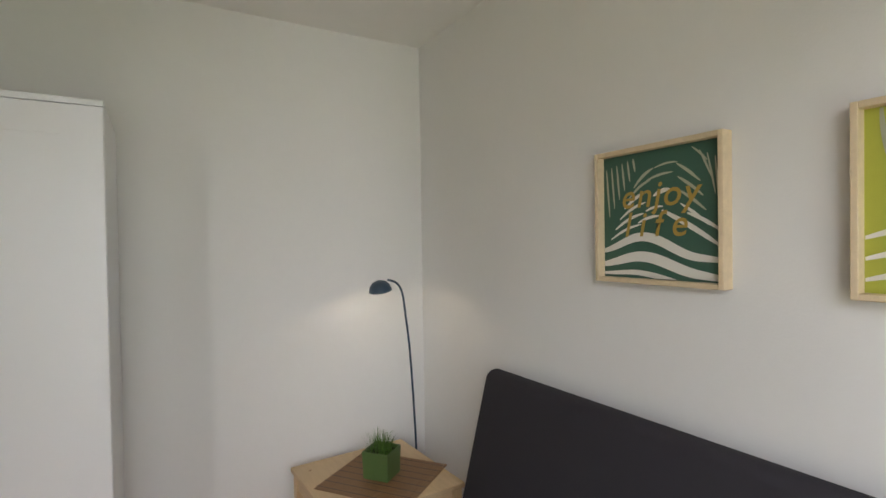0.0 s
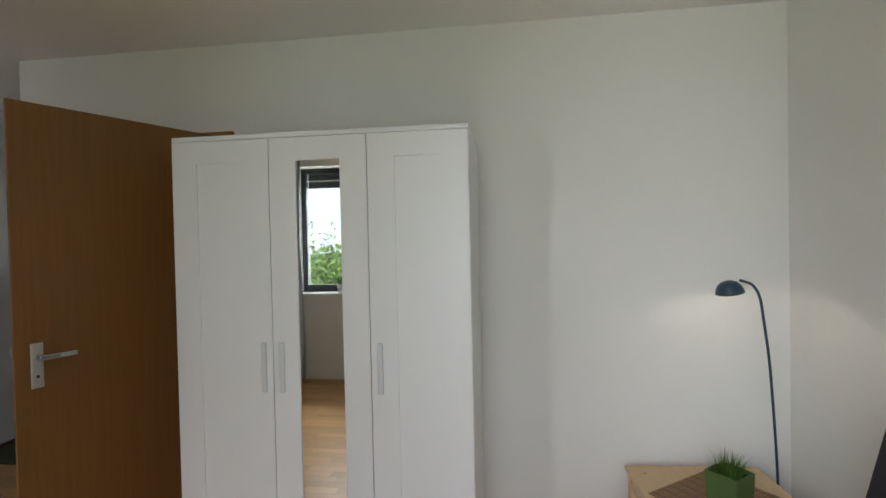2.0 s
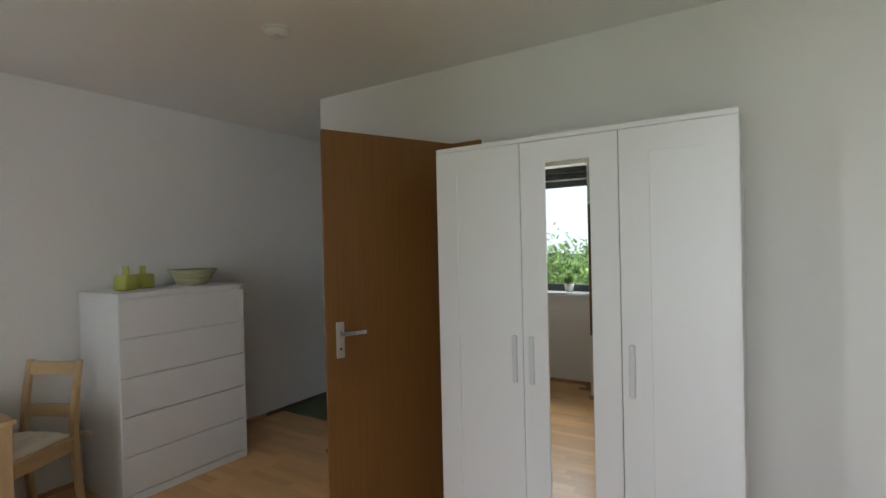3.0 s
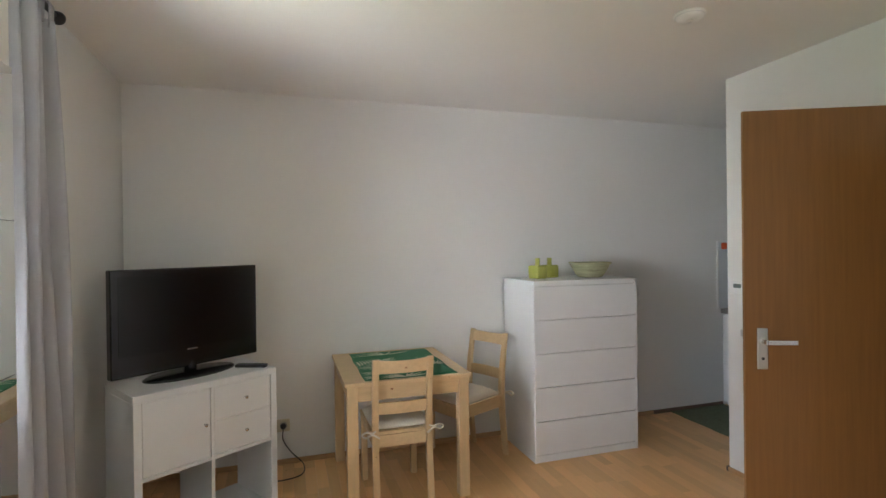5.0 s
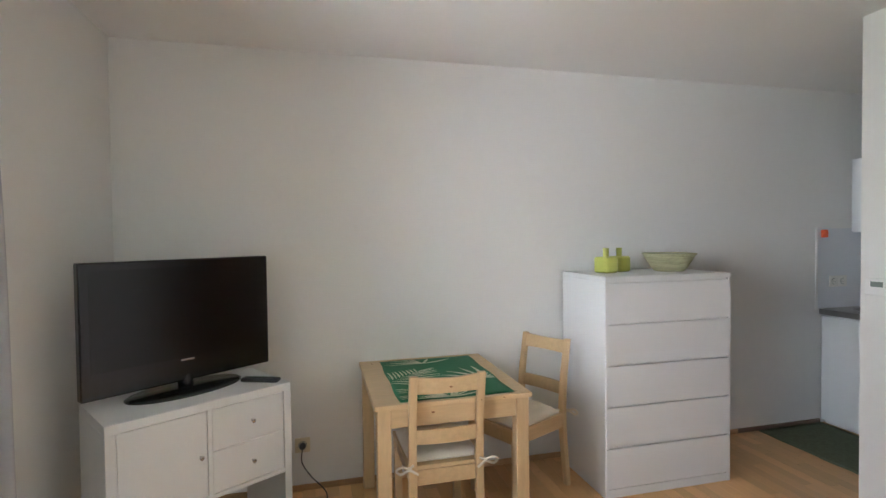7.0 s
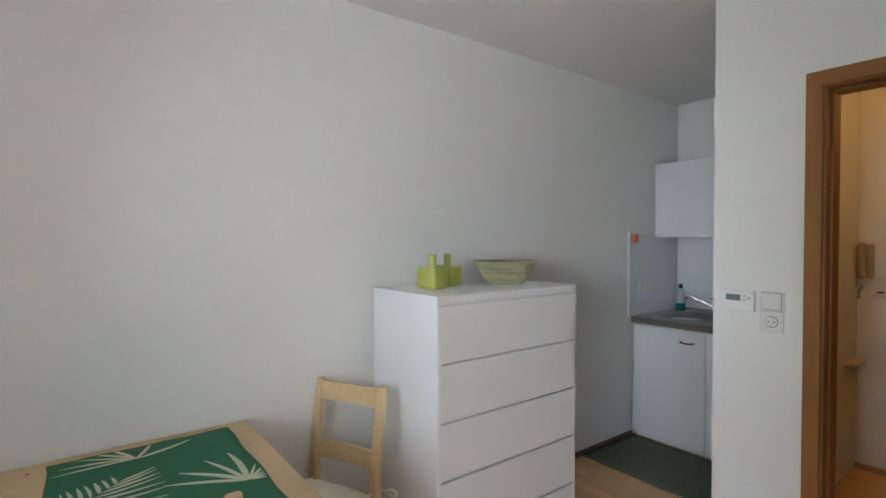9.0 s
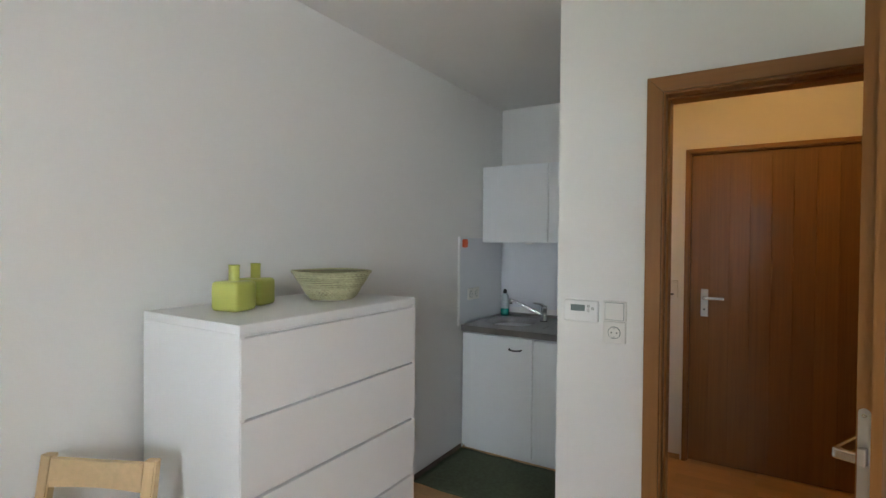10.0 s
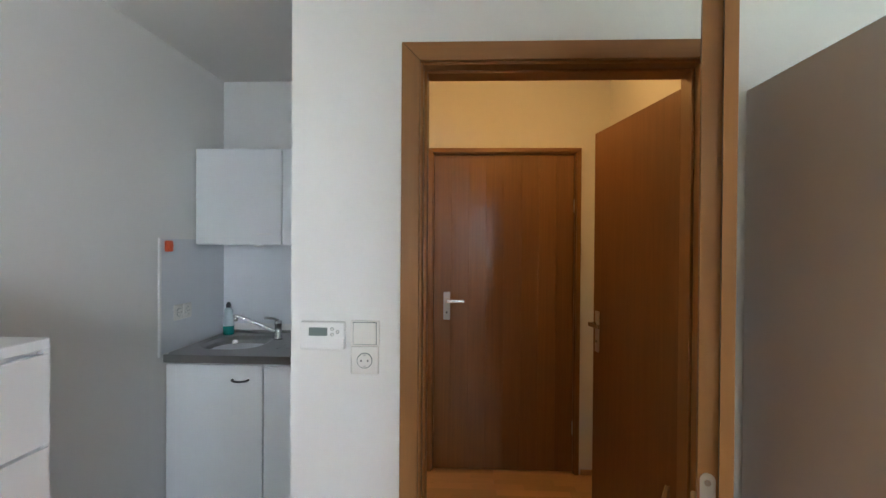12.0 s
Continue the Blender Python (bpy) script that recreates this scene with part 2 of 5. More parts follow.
def glass_material():
    m = bpy.data.materials.new("window_glass")
    m.use_nodes = True
    nt = m.node_tree
    out = nt.nodes["Material Output"]
    tr = nt.nodes.new("ShaderNodeBsdfTransparent")
    tr.inputs[0].default_value = (0.95, 0.97, 0.96, 1)
    gl = nt.nodes.new("ShaderNodeBsdfGlossy")
    gl.inputs["Roughness"].default_value = 0.01
    fr = nt.nodes.new("ShaderNodeFresnel")
    mx = nt.nodes.new("ShaderNodeMixShader")
    nt.links.new(fr.outputs[0], mx.inputs[0])
    nt.links.new(tr.outputs[0], mx.inputs[1])
    nt.links.new(gl.outputs[0], mx.inputs[2])
    nt.links.new(mx.outputs[0], out.inputs[0])
    return m




def let_light_through(m, share):
    """Thin cloth: part of the light that falls on the back comes through."""
    nt = m.node_tree
    b, out = nt.nodes["Principled BSDF"], nt.nodes["Material Output"]
    tr = nt.nodes.new("ShaderNodeBsdfTranslucent")
    tr.inputs[0].default_value = b.inputs["Base Color"].default_value
    mx = nt.nodes.new("ShaderNodeMixShader")
    mx.inputs[0].default_value = share
    nt.links.new(b.outputs[0], mx.inputs[1])
    nt.links.new(tr.outputs[0], mx.inputs[2])
    nt.links.new(mx.outputs[0], out.inputs[0])


let_light_through(CURTAIN, 0.16)
MIRROR, GLASS = mirror_material(), glass_material()

# ---- building helpers ----


def mesh_of(name, bm, mat, smooth=False):
    me = bpy.data.meshes.new(name)
    bm.normal_update()
    bm.to_mesh(me)
    bm.free()
    me.materials.append(mat)
    if smooth:
        for p in me.polygons:
            p.use_smooth = True
    return me


def part(name, bm, mat, parent, label="", smooth=False, at=None):
    ob = new(name, mesh_of(name, bm, mat, smooth))
    ob.parent = parent
    if at is not None:
        ob.matrix_basis = at
    if label:
        tagged(ob, label)
    return ob


def thing(name, x, y, z, rz, label, category, group="", kind=""):
    ob = new(name)
    ob.empty_display_size = 0.1
    ob.matrix_basis = pose(x, y, z, 0, 0, rz)
    return tagged(ob, label, category, group, kind)


def single(name, bm, mat, label, category, kind="", smooth=False, group="", at=None):
    ob = new(name, mesh_of(name, bm, mat, smooth))
    if at is not None:
        ob.matrix_basis = at
    return tagged(ob, label, category, group, kind)


def add_box(bm, x0, x1, y0, y1, z0, z1, bevel=0.0, segments=2):
    r = bmesh.ops.create_cube(bm, size=1.0)
    m = Matrix.Translation(((x0 + x1) / 2, (y0 + y1) / 2, (z0 + z1) / 2)) @ Matrix.Diagonal((x1 - x0, y1 - y0, z1 - z0, 1))
    bmesh.ops.transform(bm, matrix=m, verts=r["verts"])
    if bevel:
        es = list({e for v in r["verts"] for e in v.link_edges})
        bmesh.ops.bevel(bm, geom=es, offset=bevel, segments=segments, affect="EDGES", profile=0.5)
    return bm


def box(x0, x1, y0, y1, z0, z1, bevel=0.0, segments=2):
    return add_box(bmesh.new(), x0, x1, y0, y1, z0, z1, bevel, segments)


def add_lathe(bm, profile, steps=32, cx=0.0, cy=0.0):
    """A turned shape from (radius, z) pairs; radius 0 closes an end."""
    rings = []
    for r, z in profile:
        if r < 1e-6:
            rings.append([bm.verts.new((cx, cy, z))])
        else:
            rings.append([bm.verts.new((cx + r * math.cos(2 * math.pi * i / steps), cy + r * math.sin(2 * math.pi * i / steps), z)) for i in range(steps)])
    for a, b in zip(rings, rings[1:]):
        for i in range(steps):
            j = (i + 1) % steps
            if len(a) == 1 and len(b) == 1:
                continue
            if len(a) == 1:
                bm.faces.new((a[0], b[j], b[i]))
            elif len(b) == 1:
                bm.faces.new((a[i], a[j], b[0]))
            else:
                bm.faces.new((a[i], a[j], b[j], b[i]))
    bmesh.ops.recalc_face_normals(bm, faces=bm.faces)
    return bm


def lathe(profile, steps=32, cx=0.0, cy=0.0):
    return add_lathe(bmesh.new(), profile, steps, cx, cy)


def add_tube(bm, points, radius, steps=10, taper=1.0):
    """A round bar along points; the radius shrinks to taper times at its end."""
    pts = [Vector(p) for p in points]
    rings, side = [], None
    for i, p in enumerate(pts):
        d = (pts[min(i + 1, len(pts) - 1)] - pts[max(i - 1, 0)]).normalized()
        if side is None:
            side = d.orthogonal().normalized()
        side = (side - d * side.dot(d)).normalized()
        up = d.cross(side)
        r = radius * (1 + (taper - 1) * i / max(1, len(pts) - 1))
        rings.append([bm.verts.new(p + r * (math.cos(a) * side + math.sin(a) * up)) for a in (2 * math.pi * k / steps for k in range(steps))])
    for a, b in zip(rings, rings[1:]):
        for k in range(steps):
            bm.faces.new((a[k], a[(k + 1) % steps], b[(k + 1) % steps], b[k]))
    bm.faces.new(rings[0][::-1])
    bm.faces.new(rings[-1])
    bmesh.ops.recalc_face_normals(bm, faces=bm.faces)
    return bm


def tube(points, radius, steps=10, taper=1.0):
    return add_tube(bmesh.new(), points, radius, steps, taper)


def curve_points(*ctrl, n=16):
    """A smooth line through the given points."""
    c = [Vector(p) for p in ctrl]
    c = [2 * c[0] - c[1]] + c + [2 * c[-1] - c[-2]]
    out = []
    for i in range(1, len(c) - 2):
        for k in range(n):
            t = k / n
            out.append(0.5 * (2 * c[i] + (c[i + 1] - c[i - 1]) * t + (2 * c[i - 1] - 5 * c[i] + 4 * c[i + 1] - c[i + 2]) * t * t + (3 * c[i] - c[i - 1] - 3 * c[i + 1] + c[i + 2]) * t ** 3))
    out.append(c[-2])
    return out


def prism(points, z0, z1, bevel=0.0):
    """An upright block over a flat outline."""
    bm = bmesh.new()
    lo = [bm.verts.new((x, y, z0)) for x, y in points]
    hi = [bm.verts.new((x, y, z1)) for x, y in points]
    bm.faces.new(lo[::-1])
    bm.faces.new(hi)
    for i in range(len(lo)):
        j = (i + 1) % len(lo)
        bm.faces.new((lo[i], lo[j], hi[j], hi[i]))
    bmesh.ops.recalc_face_normals(bm, faces=bm.faces)
    if bevel:
        bmesh.ops.bevel(bm, geom=list(bm.edges), offset=bevel, segments=2, affect="EDGES", profile=0.5)
    return bm


def prism_x(outline, x0, x1):
    """A board of constant thickness along x, from an outline in y and z."""
    bm = bmesh.new()
    lo = [bm.verts.new((x0, y, z)) for y, z in outline]
    hi = [bm.verts.new((x1, y, z)) for y, z in outline]
    bm.faces.new(lo[::-1])
    bm.faces.new(hi)
    for i in range(len(lo)):
        j = (i + 1) % len(lo)
        bm.faces.new((lo[i], lo[j], hi[j], hi[i]))
    bmesh.ops.recalc_face_normals(bm, faces=bm.faces)
    return bm


# ---- the large structure ----
W, N, E, S1, S2, TOP, BACK = -3.42, 2.41, 1.44, -1.15, -0.72, 2.437, 4.07


def wall_x(name, x0, x1, y0, y1, openings, label):
    """A wall along x with openings (x0, x1, z0, z1) through it."""
    bm = bmesh.new()
    at = x0
    for a, b, lo, hi in sorted(openings):
        add_box(bm, at, a, y0, y1, 0, TOP)
        if lo > 0:
            add_box(bm, a, b, y0, y1, 0, lo)
        if hi < TOP:
            add_box(bm, a, b, y0, y1, hi, TOP)
        at = b
    add_box(bm, at, x1, y0, y1, 0, TOP)
    return single(name, bm, PAINT, label, "wall", "structure")


def wall_y(name, x0, x1, y0, y1, label):
    return single(name, box(x0, x1, y0, y1, 0, TOP), PAINT, label, "wall", "structure")


DOOR_L, DOOR_R, DOOR_T = -2.03, -1.20, 1.955
wall_y("wall_west", W - 0.15, W, S1 - 0.25, BACK + 0.15, "off-white painted plaster wall behind the dining table")
wall_x("wall_south_1", W, -1.16, S1 - 0.25, S1, [(-1.95, -1.22, 0.90, 2.20)], "off-white wall with a window behind grey curtains")
wall_y("wall_jog", -1.16, -0.98, S1 - 0.25, S2 - 0.2, "short off-white return wall beside the window")
wall_x("wall_south_2", -1.16, E, S2 - 0.2, S2, [(-0.58, 0.98, 0.10, 2.22)], "off-white wall with a wide balcony window")
wall_y("wall_east", E, E + 0.15, S2 - 0.2, N + 0.12, "off-white wall with two framed prints above the sofa")
wall_x("wall_north", -2.395, E, N, N + 0.12, [(DOOR_L, DOOR_R, 0.0, DOOR_T)], "off-white wall with the open brown door")
wall_y("wall_partition", -2.395, -2.30, N + 0.12, BACK, "off-white partition between kitchenette and hall")
wall_x("wall_back", W, -0.9, BACK, BACK + 0.15, [(-2.10, -1.19, 0.0, 2.0)], "off-white back wall of kitchenette and hall")
# no room is built back here; this panel stops daylight under the door
wall_x("wall_stairwell", -2.3, -1.0, BACK + 0.16, BACK + 0.22, [], "unseen panel added behind the closed hall door against light leaks")
wall_y("wall_hall", -1.0, -0.88, N + 0.12, BACK, "off-white side wall of the hall")
single("ceiling", box(W - 0.15, E + 0.15, S1 - 0.25, BACK + 0.15, TOP, TOP + 0.14), CEIL, "plain white painted ceiling", "ceiling", "structure")
floor = single("floor", prism([(W - 0.15, S1 - 0.25), (E + 0.15, S1 - 0.25), (E + 0.15, N + 0.12), (-0.88, N + 0.12), (-0.88, BACK + 0.22), (W - 0.15, BACK + 0.22)], -0.16, -0.012), SCREED, "warm beech laminate strip floor", "floor", "structure")


def baseboard(x0, x1, y0, y1, mat=SKIRT, label="narrow wood-coloured skirting board along the wall"):
    ob = single("baseboard", box(x0, x1, y0, y1, 0, 0.032, 0.003, 1), mat, label, "baseboard", "structure")
    return ob


baseboard(W, W + 0.014, S1, 2.70)
baseboard(W, W + 0.012, 2.70, 3.44, DARKSKIRT, "narrow dark brown skirting board beside the kitchenette")
baseboard(W + 0.014, -1.16, S1, S1 + 0.014)
baseboard(-1.174, -1.16, S1 + 0.014, S2 + 0.014)
baseboard(-1.16, -0.58, S2, S2 + 0.014)
baseboard(E - 0.014, E, S2, N)
baseboard(-1.14, E - 0.014, N - 0.014, N)
baseboard(-2.395, -2.085, N - 0.014, N)
baseboard(-2.409, -2.395, N - 0.014, 3.44, DARKSKIRT, "narrow dark brown skirting board beside the kitchenette")
baseboard(-2.30, -2.125, BACK - 0.014, BACK)
baseboard(-1.165, -1.0, BACK - 0.014, BACK)


def door_frame(name, x0, x1, top, y_face, y_back, mat, label, face=0.053):
    """A lined door frame in an opening of a wall along x: casing on the room side, lining, stop."""
    fr = thing(name, (x0 + x1) / 2, y_face, 0, 0, label, "door frame", kind="structure")
    c = (x0 + x1) / 2
    a, b = x0 - c, x1 - c
    d = y_back - y_face
    i0, i1, o0, o1, zi, zo = a + 0.012, b - 0.012, a - face + 0.012, b + face - 0.012, top - 0.012, top + face - 0.012
    for outline, wood in (([(o0, 0), (i0, 0), (i0, zi), (o0, zo)], mat), ([(i1, 0), (o1, 0), (o1, zo), (i1, zi)], mat), ([(i0 + 0.0006, zi), (i1 - 0.0006, zi), (o1 - 0.0006, zo), (o0 + 0.0006, zo)], CASING_TOP if mat is CASING else mat)):
        bm = prism(outline, 0.0005, 0.016, 0.002)
        bmesh.ops.rotate(bm, cent=(0, 0, 0), matrix=Matrix.Rotation(radians(90), 3, "X"), verts=bm.verts)
        part("casing", bm, wood, fr)
    for nm, bx in (("lining", (a, a + 0.02, 0.0, d, 0, top)), ("lining", (b - 0.02, b, 0.0, d, 0, top)), ("lining", (a + 0.02, b - 0.02, 0.0, d, top - 0.02, top)),
                   ("door_stop", (a + 0.02, a + 0.029, 0.045, d, 0, top - 0.02)), ("door_stop", (b - 0.029, b - 0.02, 0.045, d, 0, top - 0.02)), ("door_stop", (a + 0.029, b - 0.029, 0.045, d, top - 0.029, top - 0.02))):
        part(nm, box(*bx, 0.002, 1), mat, fr)
    return fr


def lever_handle(parent, x, y, z, out, way, plate=(0.04, 0.20), long=0.115):
    """A plate with a lever. out: the side that it stands off to along y; way: where the lever points along x."""
    w, h = plate
    pl = part("handle_plate", box(x - w / 2, x + w / 2, min(y, y + out * 0.008), max(y, y + out * 0.008), z - h * 0.68, z + h * 0.32, 0.003), ALU, parent, "brushed aluminium door plate")
    e = y + out * 0.008
    arm = [(x - way * 0.007, e), (x - way * 0.007, y + out * 0.046), (x - way * 0.002, y + out * 0.051), (x + way * long * 0.5, y + out * 0.050), (x + way * long, y + out * 0.046),
           (x + way * long, y + out * 0.038), (x + way * 0.014, y + out * 0.040), (x + way * 0.007, y + out * 0.036), (x + way * 0.007, e)]
    part("lever", prism(arm, z - 0.0075, z + 0.0115, 0.0025), CHROME, pl, "flat angled metal lever")
    part("collar", lathe([(0, 0), (0.0125, 0), (0.0115, 0.004), (0, 0.004)], 18), ALU, pl, "", True, at=Matrix.Translation((x, e, z + 0.002)) @ pose(0, 0, 0, 90 if out < 0 else -90, 0, 0))
    part("keyhole", lathe([(0, -0.001), (0.006, -0.001), (0.006, 0.001), (0, 0.001)], 12), DARKPL, pl, "", at=Matrix.Translation((x, y + out * 0.0085, z - h * 0.42)) @ pose(0, 0, 0, 90, 0, 0))
    return pl


door_frame("door_frame_1", DOOR_L, DOOR_R, DOOR_T, N, N + 0.12, CASING, "brown wood-veneer door frame with casing and lining")
door_frame("door_frame_2", -2.10, -1.19, 2.0, BACK, BACK + 0.12, HALLVEN, "dark brown veneer frame of the hall door", 0.026)

# the open room door, hinged at the opening's far side
HX, HY, FX, FY = -1.190, 2.392, -1.555, 1.592
leaf = thing("door_1", HX, HY, 0.0, math.degrees(math.atan2(FY - HY, FX - HX)), "open brown wood-veneer room door with metal levers", "door", kind="structure")
L = math.hypot(FY - HY, FX - HX)
part("leaf", box(0, L - 0.013, -0.040, -0.0165, 0.008, 1.930, 0.002), VENEER, leaf)
part("rebate", box(0, L, -0.016, 0.0, 0.008, 1.962, 0.002), VENEER, leaf)
part("edge_band", box(L + 0.0001, L + 0.0012, -0.0158, -0.0002, 0.009, 1.961), CASING, leaf, "lighter wood edging")
part("edge_band", box(L - 0.0129, L - 0.0119, -0.0398, -0.0167, 0.009, 1.929), CASING, leaf, "lighter wood edging")
lever_handle(leaf, L - 0.065, 0.0, 1.017, 1, -1, (0.04, 0.168))
lever_handle(leaf, L - 0.065, -0.040, 1.017, -1, -1, (0.04, 0.168))
lp = part("lock_plate", prism_x([(-0.028 + 0.009 * math.cos(a), 1.119 + 0.009 * math.sin(a)) for a in [math.pi * k / 8 for k in range(9)]] + [(-0.028 - 0.009 * math.cos(a), 0.902 - 0.009 * math.sin(a)) for a in [math.pi * k / 8 for k in range(9)]], L - 0.0135, L - 0.0105), ALU, leaf, "pale metal lock plate on the door edge")
part("latch_bolt", box(L - 0.012, L + 0.003, -0.034, -0.022, 1.03, 1.06, 0.002), ALU, lp)
part("screw", lathe([(0, -0.001), (0.004, -0.001), (0.004, 0.001), (0, 0.001)], 10), CHROME, lp, "", at=pose(L - 0.010, -0.028, 1.116, 0, 90, 0))
for hz in (0.25, 1.70):
    part("hinge", lathe([(0, hz - 0.045), (0.008, hz - 0.045), (0.008, hz + 0.045), (0, hz + 0.045)], 12, -0.006, 0.006), ALU, leaf)

# the closed hall door
hd = thing("door_2", -1.645, BACK + 0.02, 0, 0, "closed dark brown veneer door in the hall", "door", kind="structure")
part("leaf", box(-0.434, 0.434, 0.003, 0.025, 0.008, 1.979, 0.002), HALLVEN, hd)
for i in range(8):
    q = -0.434 + 0.1085 * i
    part("veneer_board", box(q + 0.0006, q + 0.1079, 0.0, 0.0029, 0.008, 1.979, 0.0008, 1), HALLVEN, hd)
lever_handle(hd, -0.352, 0.0, 1.064, -1, 1, (0.042, 0.175), 0.11)
for hz in (0.28, 1.66):
    part("hinge", lathe([(0, hz - 0.04), (0.008, hz - 0.04), (0.008, hz + 0.04), (0, hz + 0.04)], 12, 0.437, -0.004), ALU, hd)

# the second hall door, standing open along the hall's side wall
ld = thing("door_3", -1.095, 2.72, 0, math.degrees(math.atan2(3.491 - 2.72, -1.217 + 1.095)), "open brown veneer hall door beside the side wall", "door", kind="structure")
part("leaf", box(0, 0.79, -0.02, 0.02, 0.008, 1.975, 0.002), VENEER, ld)
lever_handle(ld, 0.735, 0.02, 1.03, 1, -1, (0.04, 0.2), 0.10)


def window_unit(name, x0, x1, z0, z1, y, depth, label, mullions=()):
    w = thing(name, (x0 + x1) / 2, y, z0, 0, label, "window", kind="structure")
    a, b, h, f = -(x1 - x0) / 2, (x1 - x0) / 2, z1 - z0, 0.055
    for bx in ((a, a + f, 0, 0.06, 0, h), (b - f, b, 0, 0.06, 0, h), (a + f, b - f, 0, 0.06, 0, f + 0.03), (a + f, b - f, 0, 0.06, h - f, h)):
        part("window_frame", box(*bx, 0.004), ANTHRA, w)
    for mx in mullions:
        part("mullion", box(mx - 0.05, mx + 0.05, 0.002, 0.058, f + 0.03, h - f, 0.004), ANTHRA, w)
    gl = part("pane", box(a + f, b - f, 0.026, 0.034, f + 0.03, h - f), GLASS, w, "clear glass pane")
    gl.visible_shadow = False
    return w


w1 = window_unit("window_1", -1.95, -1.22, 0.90, 2.20, S1 - 0.22, 0.2, "dark-framed window with a raised shutter and white sill")
part("window_sill", box(-0.39, 0.39, 0.061, 0.25, -0.022, 0.012, 0.004), WHITE, w1, "white window sill")
part("shutter", box(-0.31, 0.31, -0.02, -0.003, 1.10, 1.30, 0.003), ANTHRA, w1, "dark raised shutter behind the glass")
part("shutter_rail", box(-0.31, 0.31, 0.036, 0.044, 1.165, 1.177, 0.001, 1), WHITEPL, w1, "thin white rail")
window_unit("window_2", -0.58, 0.98, 0.10, 2.22, S2 - 0.17, 0.2, "wide dark-framed balcony window", (0.0,))

# ---- things of the living room ----


def mirror_tiles():
    """Four square mirror tiles, one above the other, on the pier."""
    for i in range(4):
        t = thing("mirror_tile", -1.005, S2 + 0.0005, 0.578 + 0.301 * i, 0, "square frameless mirror tile stuck to the wall", "mirror", "stack of mirror tiles")
        part("backing", box(-0.15, 0.15, 0.0, 0.003, 0, 0.3), DARKPL, t)
        part("mirror_glass", box(-0.15, 0.15, 0.0035, 0.0065, 0.0, 0.3, 0.0012, 1), MIRROR, t, "silvered glass")


mirror_tiles()


def curtain(name, x0, x1, y, z0, z1, folds, label, flare=0.0, depth=0.045, flare_east=0.0, seed=3):
    """A hanging tab-top curtain with folds that wander as they fall."""
    rng = random.Random(seed)
    cur = thing(name, (x0 + x1) / 2, y, 0, 0, label, "curtain")
    nx, nz = folds * 14, 26
    phases = [rng.uniform(-0.5, 0.5) for _ in range(folds + 1)]
    bm = bmesh.new()
    grid = []
    for k in range(nz + 1):
        v = k / nz
        row = []
        for i in range(nx + 1):
            u = i / nx
            wander = 0.35 * math.sin(2.1 * v + 5 * u + phases[0]) * (1 - v)
            wave = math.sin(2 * math.pi * (u * folds + wander) + phases[int(u * folds)] * 0.2)
            wave = math.copysign(abs(wave) ** 0.75, wave)
            d = depth * (0.65 + 0.5 * (1 - v)) * wave + 0.012 * math.sin(9 * u + 3 * v)
            x = x0 + (x1 - x0) * u - (x0 + x1) / 2 + flare * (1 - v) * (u - 0.5) * 2 + flare_east * (1 - v) * u + 0.012 * math.sin(6 * v + 7 * u)
            row.append(bm.verts.new((x, d, z0 + (z1 - z0) * v)))
        grid.append(row)
    for a, b in zip(grid, grid[1:]):
        for i in range(nx):
            bm.faces.new((a[i], a[i + 1], b[i + 1], b[i]))
    body = part("cloth", bm, CURTAIN, cur, "", True)
    mod = body.modifiers.new("thickness", "SOLIDIFY")
    mod.thickness = 0.002
    for i in range(folds + 1):
        px = x0 + (x1 - x0) * (i + 0.3) / (folds + 0.6) - (x0 + x1) / 2
        pts = [(px, -0.016 + 0.006 * math.sin(3.1 * i), z1 - 0.03)] + [(px, 0.019 * -math.cos(a), z1 + 0.055 + 0.019 * math.sin(a)) for a in [k * math.pi / 8 for k in range(9)]] + [(px, 0.016, z1 - 0.03)]
        tb = bmesh.new()
        vs = [[tb.verts.new((p[0] + s, p[1], p[2])) for s in (-0.022, 0.022)] for p in pts]
        for a, b in zip(vs, vs[1:]):
            tb.faces.new((a[0], a[1], b[1], b[0]))
        t = part("tab", tb, CURTAIN, cur, "", True)
        t.modifiers.new("thickness", "SOLIDIFY").thickness = 0.002
    return cur


def curtain_rod(x0, x1, y, z, wall, label):
    rod = thing("curtain_rod", (x0 + x1) / 2, y, z, 0, label, "curtain rod")
    h = (x1 - x0) / 2
    part("rod", tube([(-h, 0, 0), (h, 0, 0)], 0.011, 12), DARKPL, rod, "", True)
    for s in (-1, 1):
        part("finial", lathe([(0, 0), (0.013, 0.0), (0.013, 0.012), (0.024, 0.024), (0.027, 0.036), (0.021, 0.05), (0, 0.056)], 16), DARKPL, rod, "", True, at=Matrix.Translation((s * h, 0, 0)) @ pose(0, 0, 0, 0, 90 * s, 0))
        part("bracket", tube([(s * (h - 0.05), wall - y, 0.0), (s * (h - 0.05), 0, 0)], 0.007, 8), DARKPL, rod, "", True)
    return rod


curtain_rod(-2.25, -1.19, -1.05, 2.335, S1, "dark curtain rod with ball finials above the window")
curtain("curtain", -2.205, -1.848, -1.05, 0.03, 2.28, 4, "light grey tab-top curtain drawn to the side of the window", flare=0.05, flare_east=-0.07, seed=5)
curtain_rod(-0.86, 1.30, -0.62, 2.335, S2, "dark curtain rod with ball finials above the balcony window")
curtain("curtain", -0.775, -0.50, -0.62, 0.03, 2.28, 3, "light grey tab-top curtain drawn aside at the balcony window", seed=9)


